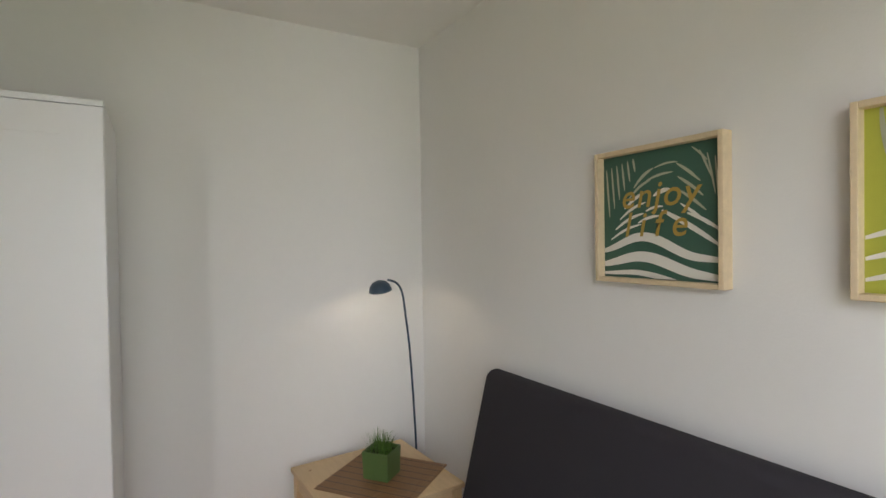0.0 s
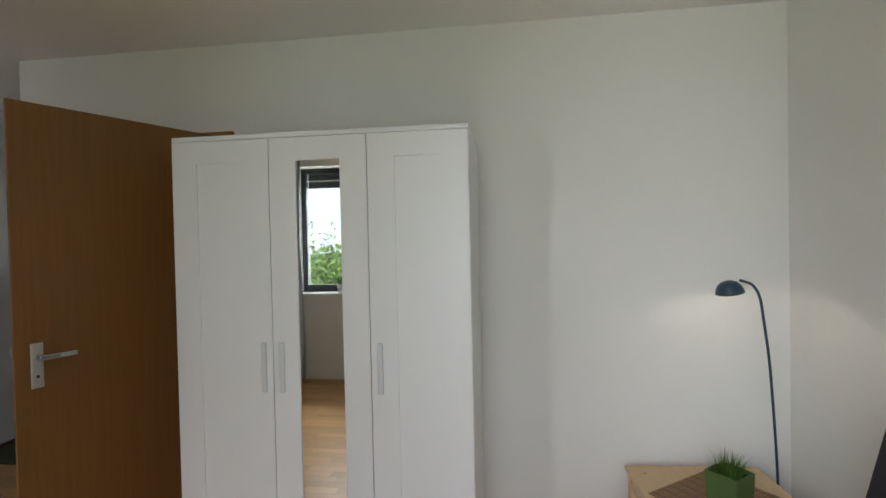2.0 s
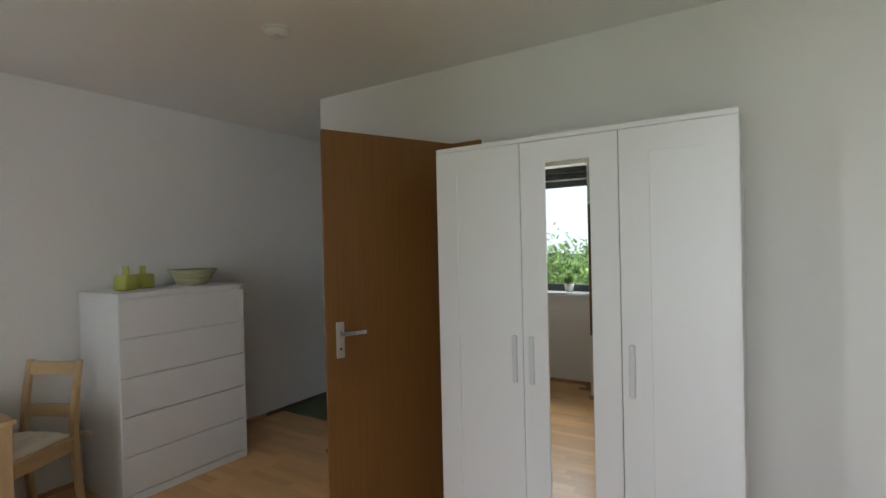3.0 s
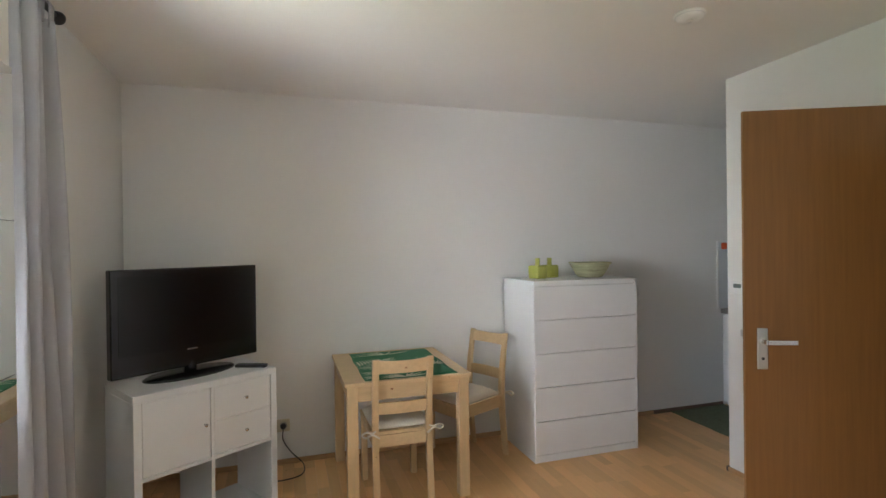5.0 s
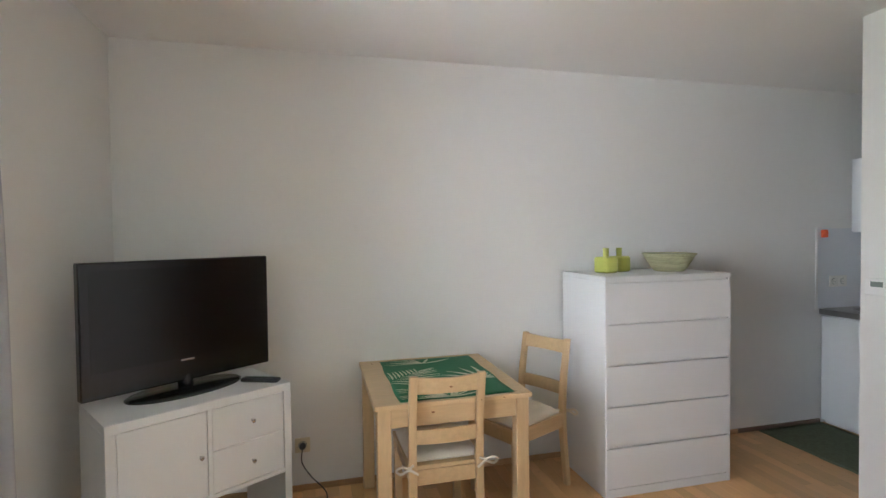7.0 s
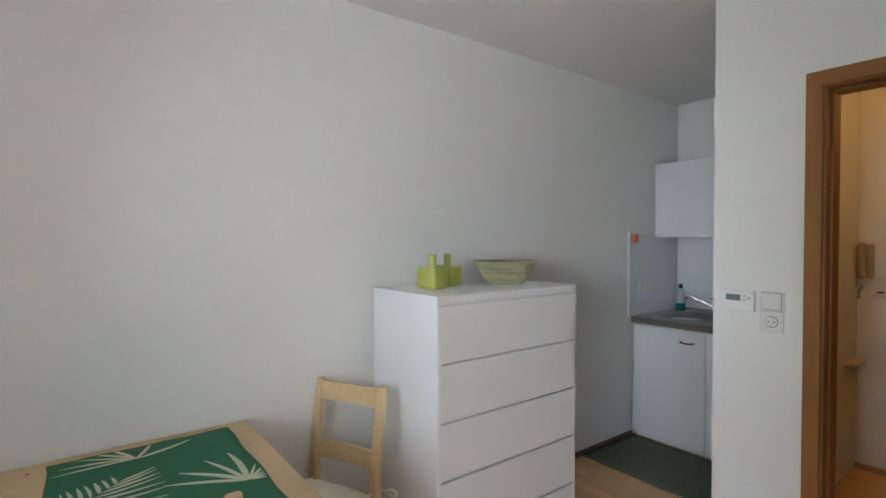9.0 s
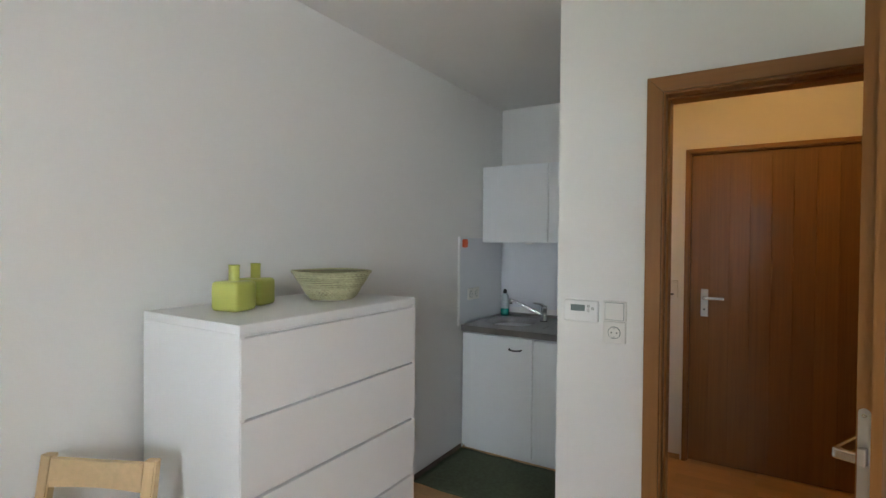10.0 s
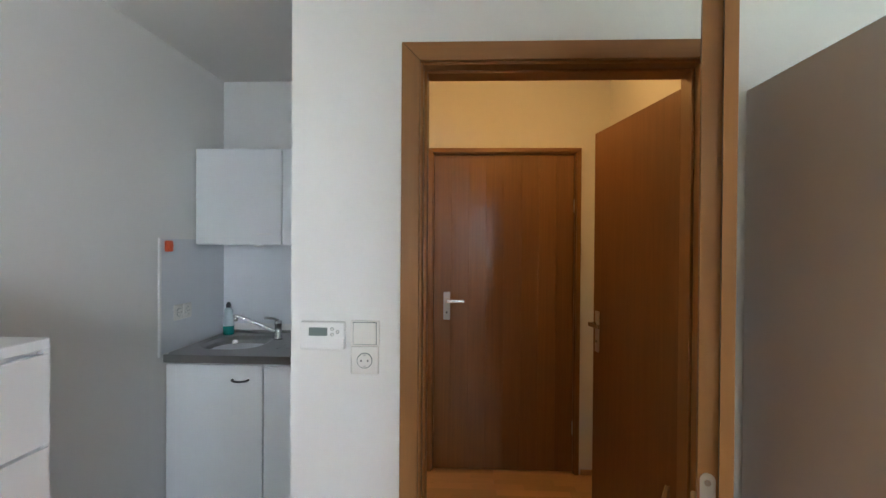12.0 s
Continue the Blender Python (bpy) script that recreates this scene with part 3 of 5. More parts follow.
def wardrobe():
    x0, x1, yf, h = -1.106, 0.077, 1.853, 1.849
    yb = 2.394
    w = thing("wardrobe", (x0 + x1) / 2, (yf + yb) / 2, 0, 0, "white three-door wardrobe with a mirror in the middle door", "wardrobe")
    a, b, f, r = x0 - (x0 + x1) / 2, x1 - (x0 + x1) / 2, yf - (yf + yb) / 2, (yb - yf) / 2
    part("side_panel", prism_x([(f + 0.022, 0), (r - 0.03, 0), (r - 0.03, 0.05), (r, 0.05), (r, h), (f + 0.022, h)], a, a + 0.018), WHITE, w)
    part("side_panel", prism_x([(f + 0.022, 0), (r - 0.03, 0), (r - 0.03, 0.05), (r, 0.05), (r, h), (f + 0.022, h)], b - 0.018, b), WHITE, w)
    part("top_panel", box(a + 0.018, b - 0.018, f + 0.022, r, h - 0.018, h), WHITE, w)
    part("top_edge", box(a, b, f + 0.003, f + 0.0217, h - 0.019, h, 0.001, 1), WHITE, w)
    part("bottom_panel", box(a + 0.018, b - 0.018, f + 0.024, r, 0.06, 0.078), WHITE, w)
    part("plinth", box(a + 0.018, b - 0.018, f + 0.05, f + 0.068, 0.0, 0.06), WHITE, w)
    part("back_panel", box(a + 0.018, b - 0.018, r - 0.006, r - 0.001, 0.078, h - 0.018), WHITE, w)
    edges = [a, -0.699 - (x0 + x1) / 2, -0.308 - (x0 + x1) / 2, b]
    zt, zb = h - 0.022, 0.07
    for i in range(3):
        l, q = edges[i] + 0.0018, edges[i + 1] - 0.0018
        s = 0.104
        bm = bmesh.new()
        add_box(bm, l, l + s, f, f + 0.019, zb, zt)
        add_box(bm, q - s, q, f, f + 0.019, zb, zt)
        add_box(bm, l + s, q - s, f, f + 0.019, zt - 0.088, zt)
        add_box(bm, l + s, q - s, f, f + 0.019, zb, zb + 0.11)
        door = part("door", bm, WHITE, w)
        if i == 1:
            part("mirror", box(l + s, q - s, f + 0.006, f + 0.010, zb + 0.11, zt - 0.088), MIRROR, door, "narrow full-length mirror")
            part("backing", box(l + s, q - s, f + 0.0105, f + 0.019, zb + 0.11, zt - 0.088), WHITE, door)
        else:
            part("door_panel", box(l + s, q - s, f + 0.0055, f + 0.015, zb + 0.11, zt - 0.088), WHITE, door)
        hx = q - 0.034 if i == 0 else l + 0.036
        part("handle", box(hx - 0.011, hx + 0.011, f - 0.012, f + 0.0, 0.842, 1.038, 0.005), GREYPL, door, "flat pale grey grip", True)


wardrobe()


def dresser():
    x0, x1, y0, y1, h = -3.345, -2.875, 1.32, 2.117, 1.187
    cx, cy = (x0 + x1) / 2, (y0 + y1) / 2
    d = thing("chest_of_drawers", cx, cy, 0, 0, "tall white chest with five wide handleless drawers", "chest of drawers")
    a, b, l, r = x0 - cx, x1 - cx, y0 - cy, y1 - cy
    part("side_panel", box(a, b - 0.002, l, l + 0.018, 0, h - 0.026, 0.001, 1), WHITE, d)
    part("side_panel", box(a, b - 0.002, r - 0.018, r, 0, h - 0.026, 0.001, 1), WHITE, d)
    part("top_panel", box(a, b, l, r, h - 0.026, h, 0.0015, 1), WHITE, d)
    part("back_panel", box(a + 0.001, a + 0.006, l + 0.018, r - 0.018, 0.01, h - 0.026), WHITE, d)
    part("plinth", box(b - 0.022, b - 0.006, l + 0.018, r - 0.018, 0.0, 0.045), WHITE, d)
    part("front_rail", box(b - 0.0215, b - 0.018, l + 0.018, r - 0.018, 0.045, h - 0.026), WHITE, d)
    pitch = (h - 0.028 - 0.052) / 5
    for i in range(5):
        z0 = 0.052 + pitch * i
        z1 = z0 + pitch - 0.006
        bm = box(b - 0.0175, b + 0.001, l + 0.003, r - 0.003, z0, z1 - 0.003, 0.0012, 1)
        dr = part("drawer", bm, WHITE, d, "smooth white drawer front with an undercut grip edge")
        part("drawer_box", box(a + 0.03, b - 0.022, l + 0.025, r - 0.025, z0 + 0.01, z1 - 0.03), WHITE, dr)


dresser()


def tv_unit():
    u = Vector((-0.543, 0.840))
    u.normalize()
    ang = math.degrees(math.atan2(u.y, u.x))
    fl = Vector((-2.475, -0.862))
    w, dep, h, t, s = 0.705, 0.375, 0.770, 0.034, 0.016
    k = thing("cube_shelf", fl.x, fl.y, 0, ang, "white two-by-two cube shelf standing across the corner", "shelf")
    part("side_panel", box(0, t, 0, dep, 0, h - t, 0.0015, 1), WHITE, k)
    part("side_panel", box(w - t, w, 0, dep, 0, h - t, 0.0015, 1), WHITE, k)
    part("top_panel", box(0, w, 0, dep, h - t, h, 0.0015, 1), WHITE, k)
    part("bottom_panel", box(t, w - t, 0, dep, 0, t), WHITE, k)
    part("divider", box(w / 2 - s / 2, w / 2 + s / 2, 0.001, dep - 0.001, t, h - t), WHITE, k)
    zm = (h - t + t) / 2
    part("shelf_board", box(t, w / 2 - s / 2, 0.001, dep - 0.001, zm - s / 2, zm + s / 2), WHITE, k)
    part("shelf_board", box(w / 2 + s / 2, w - t, 0.001, dep - 0.001, zm - s / 2, zm + s / 2), WHITE, k)
    dr = part("door", box(t + 0.003, w / 2 - s / 2 - 0.003, 0.004, 0.020, zm + s / 2 + 0.003, h - t - 0.003, 0.001, 1), WHITE, k)
    knob = [(0, 0), (0.004, 0), (0.004, 0.010), (0.0085, 0.014), (0.0085, 0.020), (0, 0.023)]
    part("knob", lathe(knob, 16), CHROME, dr, "round metal knob", True, at=Matrix.Translation((w / 2 - s / 2 - 0.030, 0.004, (zm + h - t) / 2)) @ pose(0, 0, 0, 90, 0, 0))
    zc = (zm + s / 2 + h - t) / 2
    for z0, z1 in ((zm + s / 2 + 0.003, zc - 0.0015), (zc + 0.0015, h - t - 0.003)):
        dd = part("drawer", box(w / 2 + s / 2 + 0.003, w - t - 0.003, 0.004, 0.020, z0, z1, 0.001, 1), WHITE, k)
        part("knob", lathe(knob, 16), CHROME, dd, "round metal knob", True, at=Matrix.Translation((w * 0.745, 0.004, (z0 + z1) / 2)) @ pose(0, 0, 0, 90, 0, 0))
    # television on top
    a, b = Vector((-2.625, -0.991)), Vector((-3.092, -0.383))
    d = (b - a)
    tw = d.length
    tv = thing("television", (a.x + b.x) / 2, (a.y + b.y) / 2, h, math.degrees(math.atan2(d.y, d.x)), "black flat-screen television on an oval pedestal", "television")
    z0, z1 = 0.043, 0.558
    bm = box(-tw / 2, tw / 2, -0.004, 0.042, z0, z1, 0.006, 3)
    add_box(bm, -tw / 2 + 0.08, tw / 2 - 0.08, 0.038, 0.085, z0 + 0.06, z1 - 0.08, 0.015, 2)
    part("casing", bm, TVBLACK, tv)
    part("screen", box(-tw / 2 + 0.034, tw / 2 - 0.034, -0.0055, -0.0045, z0 + 0.100, z1 - 0.034), SCREEN, tv, "dark switched-off screen")
    part("badge", box(-0.028, 0.028, -0.0065, -0.0048, z0 + 0.086, z0 + 0.094, 0.001, 1), CHROME, tv, "small silver badge")
    part("neck", tube(curve_points((0, 0.02, 0.018), (0, 0.022, 0.05), (0, 0.03, 0.09), n=5), 0.030, 14), TVBLACK, tv, "", True)
    foot = lathe([(0, 0), (0.235, 0), (0.238, 0.006), (0.225, 0.014), (0.06, 0.020), (0, 0.021)], 48)
    bmesh.ops.transform(foot, matrix=Matrix.Translation((0, 0.012, 0)) @ Matrix.Diagonal((1, 0.50, 1, 1)), verts=foot.verts)
    part("pedestal", foot, TVBLACK, tv, "oval glossy base", True)
    rc = thing("remote_control", -2.905, -0.400, h, 70, "slim dark remote control lying on the shelf", "remote control")
    part("body", box(-0.085, 0.085, -0.022, 0.022, 0.0, 0.017, 0.005, 2), DARKPL, rc, "", True)
    for i in range(6):
        for j in range(3):
            part("button", box(-0.06 + i * 0.022, -0.048 + i * 0.022, -0.015 + j * 0.011, -0.008 + j * 0.011, 0.0165, 0.0185), LCD, rc)


tv_unit()


def wall_socket(name, m, mat, label, plug=False):
    s = new(name)
    s.matrix_basis = m
    tagged(s, label, "socket")
    part("plate", box(-0.041, 0.041, -0.009, 0, -0.041, 0.041, 0.004), mat, s, "", True)
    # flat grey ring draws the shaded rim of the round recess
    part("well", lathe([(0.0200, -0.0004), (0.0228, -0.0004), (0.0228, 0.0006), (0.0200, 0.0006), (0.0200, -0.0004)], 28), LCD, s, "", at=Matrix.Translation((0, -0.0093, 0)) @ pose(0, 0, 0, 90, 0, 0))
    part("insert", lathe([(0, -0.002), (0.019, -0.002), (0.0205, 0.001), (0.0205, 0.003), (0, 0.003)], 24), mat, s, "", at=Matrix.Translation((0, -0.0095, 0)) @ pose(0, 0, 0, 90, 0, 0))
    for q in (-0.0095, 0.0095):
        part("contact", lathe([(0, 0), (0.0027, 0), (0.0027, 0.001), (0, 0.001)], 10), DARKPL, s, "", at=Matrix.Translation((q, -0.0125, 0)) @ pose(0, 0, 0, 90, 0, 0))
    for q in (-0.0165, 0.0165):
        part("earth_clip", box(-0.0035, 0.0035, -0.0140, -0.0110, q - 0.0025, q + 0.0025, 0.0006, 1), ALU, s)
    if plug:
        part("plug", lathe([(0, 0), (0.019, 0), (0.018, 0.018), (0.010, 0.032), (0, 0.034)], 20), DARKPL, s, "black mains plug", True, at=Matrix.Translation((0.0, -0.0135, 0)) @ pose(0, 0, 0, 90, 0, 0))
    return s


wall_socket("wall_socket", pose(W + 0.0003, -0.243, 0.255, 0, 0, 90), CREAMPL, "cream wall socket with a black plug", True)
single("power_cable", tube(curve_points((-3.372, -0.243, 0.25), (-3.34, -0.245, 0.19), (-3.36, -0.20, 0.10), (-3.30, -0.12, 0.03), (-3.20, -0.14, 0.006), (-3.16, -0.28, 0.005), (-3.20, -0.40, 0.005), n=8), 0.0035, 8), DARKPL,
       "black power cable looping down to the floor", "cable", smooth=True)


def knots(parent, spots):
    for x, y, z, r, rot in spots:
        part("knot", lathe([(0, -0.0006), (r * 0.75, -0.0006), (r * 0.7, 0.0004), (0, 0.0005)], 9), KNOT, parent, "", at=Matrix.Translation((x, y, z)) @ pose(0, 0, 0, *rot) @ Matrix.Diagonal((1, 0.55, 1, 1)))


def dining_table():
    x0, x1, y0, y1, h = -3.402, -2.618, 0.075, 0.787, 0.702
    cx, cy = (x0 + x1) / 2, (y0 + y1) / 2
    t = thing("dining_table", cx, cy, 0, 0, "small square pine dining table against the wall", "table")
    a, b, l, r = x0 - cx, x1 - cx, y0 - cy, y1 - cy
    part("tabletop", box(a, b, l, r, h - 0.022, h, 0.004), PINEX, t)
    for px in (a + 0.012, b - 0.072):
        for py in (l + 0.012, r - 0.072):
            part("leg", box(px, px + 0.060, py, py + 0.060, 0, h - 0.0225, 0.004), PINE, t)
    zt = h - 0.0225
    for bx in ((a + 0.072, b - 0.072, l + 0.022, l + 0.042), (a + 0.072, b - 0.072, r - 0.042, r - 0.022), (a + 0.022, a + 0.042, l + 0.072, r - 0.072), (b - 0.042, b - 0.022, l + 0.072, r - 0.072)):
        part("apron", box(*bx, zt - 0.085, zt, 0.002, 1), PINEX, t)
    knots(t, [(b - 0.021, -0.10, zt - 0.03, 0.012, (90, 0, 90)), (b + 0.0005, 0.22, h - 0.01, 0.006, (90, 0, 90)), (-0.32, -0.29, h, 0.012, (0, 0, 20)), (0.35, 0.29, h, 0.010, (0, 0, 50))])


dining_table()


def leaflet(bm, x, y, ang, long, wide, z, bend=0.15):
    """One pointed leaf blade lying flat at z, bowed a little to one side."""
    n, up, lo = 8, [], []
    for i in range(n + 1):
        v = i / n
        a = ang + bend * (v - 0.5)
        px, py = x + long * v * math.cos(a), y + long * v * math.sin(a)
        w = wide * math.sin(math.pi * (0.03 + 0.95 * v ** 0.8)) ** 0.7
        up.append(bm.verts.new((px - w * math.sin(a), py + w * math.cos(a), z)))
        lo.append(bm.verts.new((px + w * math.sin(a), py - w * math.cos(a), z)))
    for i in range(n):
        bm.faces.new((lo[i], lo[i + 1], up[i + 1], up[i]))


def leaf_fan(bm, start, end, angles, lengths, count, wide, z):
    """Leaflets that spring from the line start to end, with the angles (degrees) and lengths going evenly from first to last."""
    for i in range(count):
        v = i / max(1, count - 1)
        leaflet(bm, start[0] + (end[0] - start[0]) * v, start[1] + (end[1] - start[1]) * v, radians(angles[0] + (angles[1] - angles[0]) * v), lengths[0] + (lengths[1] - lengths[0]) * v,
                wide * (1.0 + 0.15 * math.sin(2.3 * i)), z + 0.00008 * (i % 3), 0.18 if i % 2 else 0.10)


def clip_flat(bm, x0, x1, y0, y1):
    """Cut a flat pattern to a rectangle."""
    for co, no in (((x0, 0, 0), (-1, 0, 0)), ((x1, 0, 0), (1, 0, 0)), ((0, y0, 0), (0, -1, 0)), ((0, y1, 0), (0, 1, 0))):
        bmesh.ops.bisect_plane(bm, geom=bm.verts[:] + bm.edges[:] + bm.faces[:], plane_co=co, plane_no=no, clear_outer=True)
    return bm


def placemat():
    cx, cy, z = -2.998, 0.447, 0.702
    m = thing("placemat", cx, cy, z, 0, "green cloth placemat printed with pale palm fronds", "placemat")
    bm = bmesh.new()
    a, b, n = 0.355, 0.262, 20
    g = [[bm.verts.new((-a + 2 * a * i / n + 0.003 * math.sin(j * 0.9), -b + 2 * b * j / n + 0.003 * math.sin(i * 0.7), 0.0032 + 0.0006 * math.sin(i * 0.6 + j * 0.4))) for j in range(n + 1)] for i in range(n + 1)]
    for i in range(n):
        for j in range(n):
            bm.faces.new((g[i][j], g[i + 1][j], g[i + 1][j + 1], g[i][j + 1]))
    c = part("cloth", bm, GREEN, m, "", True)
    sol = c.modifiers.new("thickness", "SOLIDIFY")
    sol.thickness, sol.offset = 0.0025, -1
    bm = bmesh.new()
    fans = (((0.067, -0.270), (-0.10, -0.095), (66, 114), (0.285, 0.11), 9, 0.0062), ((0.045, -0.262), (-0.09, -0.100), (178, 186), (0.155, 0.060), 9, 0.0052),
            ((-0.249, -0.036), (-0.249, -0.036), (267, 205), (0.215, 0.16), 5, 0.0062), ((-0.249, -0.036), (-0.249, -0.036), (150, 106), (0.11, 0.18), 2, 0.0075),
            ((0.109, 0.204), (0.109, 0.204), (239, 175), (0.225, 0.228), 4, 0.0090), ((0.105, 0.206), (0.105, 0.206), (150, 70), (0.10, 0.055), 5, 0.0050),
            ((0.347, -0.030), (0.347, -0.030), (262, 212), (0.15, 0.10), 6, 0.0060), ((0.347, -0.030), (0.347, -0.030), (160, 101), (0.07, 0.16), 4, 0.0070),
            ((0.180, -0.256), (0.235, -0.250), (80, 92), (0.075, 0.05), 3, 0.0040), ((0.290, -0.256), (0.330, -0.250), (95, 110), (0.05, 0.04), 3, 0.0040))
    for k, (p0, p1, angs, lens, count, wide) in enumerate(fans):
        leaf_fan(bm, p0, p1, angs, lens, count, wide, 0.0042 + 0.0003 * (k % 2))
    clip_flat(bm, -a + 0.006, a - 0.006, -b + 0.006, b - 0.006)
    part("frond_print", bm, FROND, m, "pale palm-frond print")


placemat()


def chair(x, y, rz, label):
    c = thing("dining_chair", x, y, 0, rz, label, "chair", "chairs at the dining table")
    hw, seat, top = 0.150, 0.425, 0.824

    def post(s):
        bm = bmesh.new()
        prof = [(-0.232, 0.0, 0.030), (-0.198, 0.28, 0.036), (-0.190, 0.44, 0.038), (-0.205, 0.62, 0.032), (-0.240, top, 0.026)]
        prev = None
        for yy, zz, d in prof:
            ring = [bm.verts.new((s * hw + dx, yy + dy, zz)) for dx, dy in ((-0.0172, -d / 2), (0.0172, -d / 2), (0.0172, d / 2), (-0.0172, d / 2))]
            if prev:
                for i in range(4):
                    bm.faces.new((prev[i], prev[(i + 1) % 4], ring[(i + 1) % 4], ring[i]))
            else:
                bm.faces.new(ring[::-1])
            prev = ring
        bm.faces.new(prev)
        bmesh.ops.recalc_face_normals(bm, faces=bm.faces)
        bmesh.ops.bevel(bm, geom=[e for e in bm.edges if abs(e.verts[0].co.z - e.verts[1].co.z) > 0.05], offset=0.004, segments=2, affect="EDGES")
        return bm

    for s in (-1, 1):
        part("back_post", post(s), PINE, c)
        part("leg", box(s * (hw + 0.004) - 0.019, s * (hw + 0.004) + 0.019, 0.180, 0.216, 0, seat - 0.018, 0.004), PINE, c)
        part("side_rail", box(s * hw - 0.011, s * hw + 0.011, -0.172, 0.180, seat - 0.085, seat - 0.0185, 0.002, 1), PINEX, c)
    part("front_rail", box(-hw + 0.020, hw - 0.020, 0.188, 0.208, seat - 0.085, seat - 0.0185, 0.002, 1), PINEX, c)
    part("back_rail", box(-hw + 0.019, hw - 0.019, -0.200, -0.180, seat - 0.085, seat - 0.0185, 0.002, 1), PINEX, c)
    part("seat", prism([(-hw + 0.0195, -0.195), (hw - 0.0195, -0.195), (hw - 0.0195, -0.168), (hw + 0.024, -0.168), (hw + 0.026, 0.222), (-hw - 0.026, 0.222), (-hw - 0.024, -0.168), (-hw + 0.0195, -0.168)], seat - 0.018, seat, 0.003), PINEX, c)
    for nm, z0, z1, y0 in (("top_rail", 0.746, 0.808, -0.234), ("middle_rail", 0.520, 0.580, -0.203)):
        bm = bmesh.new()
        rows = []
        for i in range(9):
            q = -hw + 0.018 + (2 * hw - 0.036) * i / 8
            bow = -0.012 * math.sin(math.pi * i / 8)
            arch = -0.006 * math.sin(math.pi * i / 8) + 0.010 if nm == "top_rail" else 0.004
            lean = (z1 - z0) * 0.14
            rows.append([bm.verts.new(p) for p in ((q, y0 + bow, z0), (q, y0 + bow + 0.017, z0), (q, y0 + bow - lean + 0.017, z1 + arch), (q, y0 + bow - lean, z1 + arch))])
        for p, n in zip(rows, rows[1:]):
            for k in range(4):
                bm.faces.new((p[k], p[(k + 1) % 4], n[(k + 1) % 4], n[k]))
        bm.faces.new(rows[0][::-1])
        bm.faces.new(rows[-1])
        bmesh.ops.recalc_face_normals(bm, faces=bm.faces)
        part(nm, bm, PINEX, c)
    knots(c, [(0.01, -0.2525, 0.774, 0.010, (82, 0, 0)), (-hw + 0.0, -0.218, 0.30, 0.006, (90, 0, 0)), (hw, -0.2365, 0.70, 0.005, (82, 0, 0))])
    # the cushion that lies on the seat
    q = thing("chair_cushion", x, y, seat, rz, "cream cotton seat cushion tied to the chair with bows", "cushion", "chair cushions")
    bm = bmesh.new()
    n = 14
    lo, hi = [], []
    for i in range(n + 1):
        for j in range(n + 1):
            u, v = i / n * 2 - 1, j / n * 2 - 1
            taper = 0.158 + 0.010 * (v + 1) / 2
            puff = (max(0.0, 1 - abs(u) ** 4) * max(0.0, 1 - abs(v) ** 4)) ** 0.5
            crease = 0.005 * math.sin(7 * u + 2 * v) * math.sin(5 * v + 1) + 0.004 * math.sin(11 * u - 4 * v)
            px, py = u * taper * (1 - 0.03 * v * v), 0.022 + v * 0.185 * (1 - 0.03 * u * u)
            lo.append(bm.verts.new((px, py, 0.0015)))
            hi.append(bm.verts.new((px, py, 0.012 + (0.033 + crease) * puff)))
    for i in range(n):
        for j in range(n):
            k = i * (n + 1) + j
            bm.faces.new((hi[k], hi[k + n + 1], hi[k + n + 2], hi[k + 1]))
            bm.faces.new((lo[k], lo[k + 1], lo[k + n + 2], lo[k + n + 1]))
    for i in range(n):
        for k, st in ((i, 1), (n * (n + 1) + i, 1), (i * (n + 1), n + 1), (i * (n + 1) + n, n + 1)):
            bm.faces.new((lo[k], lo[k + st], hi[k + st], hi[k]))
    bmesh.ops.recalc_face_normals(bm, faces=bm.faces)
    part("pad", bm, CUSHION, q, "", True)
    for s in (-1, 1):
        pts = curve_points((s * 0.140, -0.150, 0.012), (s * 0.150, -0.205, 0.010), (s * 0.172, -0.222, 0.006), (s * 0.200, -0.225, 0.016), (s * 0.225, -0.226, 0.004), (s * 0.205, -0.228, -0.012), (s * 0.172, -0.226, 0.000), (s * 0.150, -0.228, -0.010), (s * 0.132, -0.229, -0.022), n=5)
        part("tie", tube(pts, 0.0055, 8), CUSHION, q, "white cotton bow", True)


chair(-2.827, 0.386, 90, "pine dining chair with open back pushed under the table")
chair(-3.118, 0.930, 205.8, "pine dining chair with open back standing askew by the chest")


def flask(x, y, rz, size, label):
    f = thing("bottle_vase", x, y, 1.187, rz, label, "vase", "pair of lime vases")
    q = 0.054 * size
    part("body", box(-q, q, -q * 0.92, q * 0.92, 0.0, 0.097 * size, 0.015 * size, 4), LIME, f, "", True)
    r = 0.0172 * size
    part("neck", lathe([(0, 0.094 * size), (r * 1.15, 0.094 * size), (r, 0.100 * size), (r, 0.143 * size), (r * 1.08, 0.147 * size), (r * 1.03, 0.150 * size), (r * 0.8, 0.148 * size), (r * 0.8, 0.11 * size), (0, 0.11 * size)], 24), LIME, f, "", True)


flask(-3.135, 1.488, 13, 0.96, "lime-green square flask vase with a short neck")
flask(-3.205, 1.622, 20, 0.95, "lime-green square flask vase standing behind its twin")


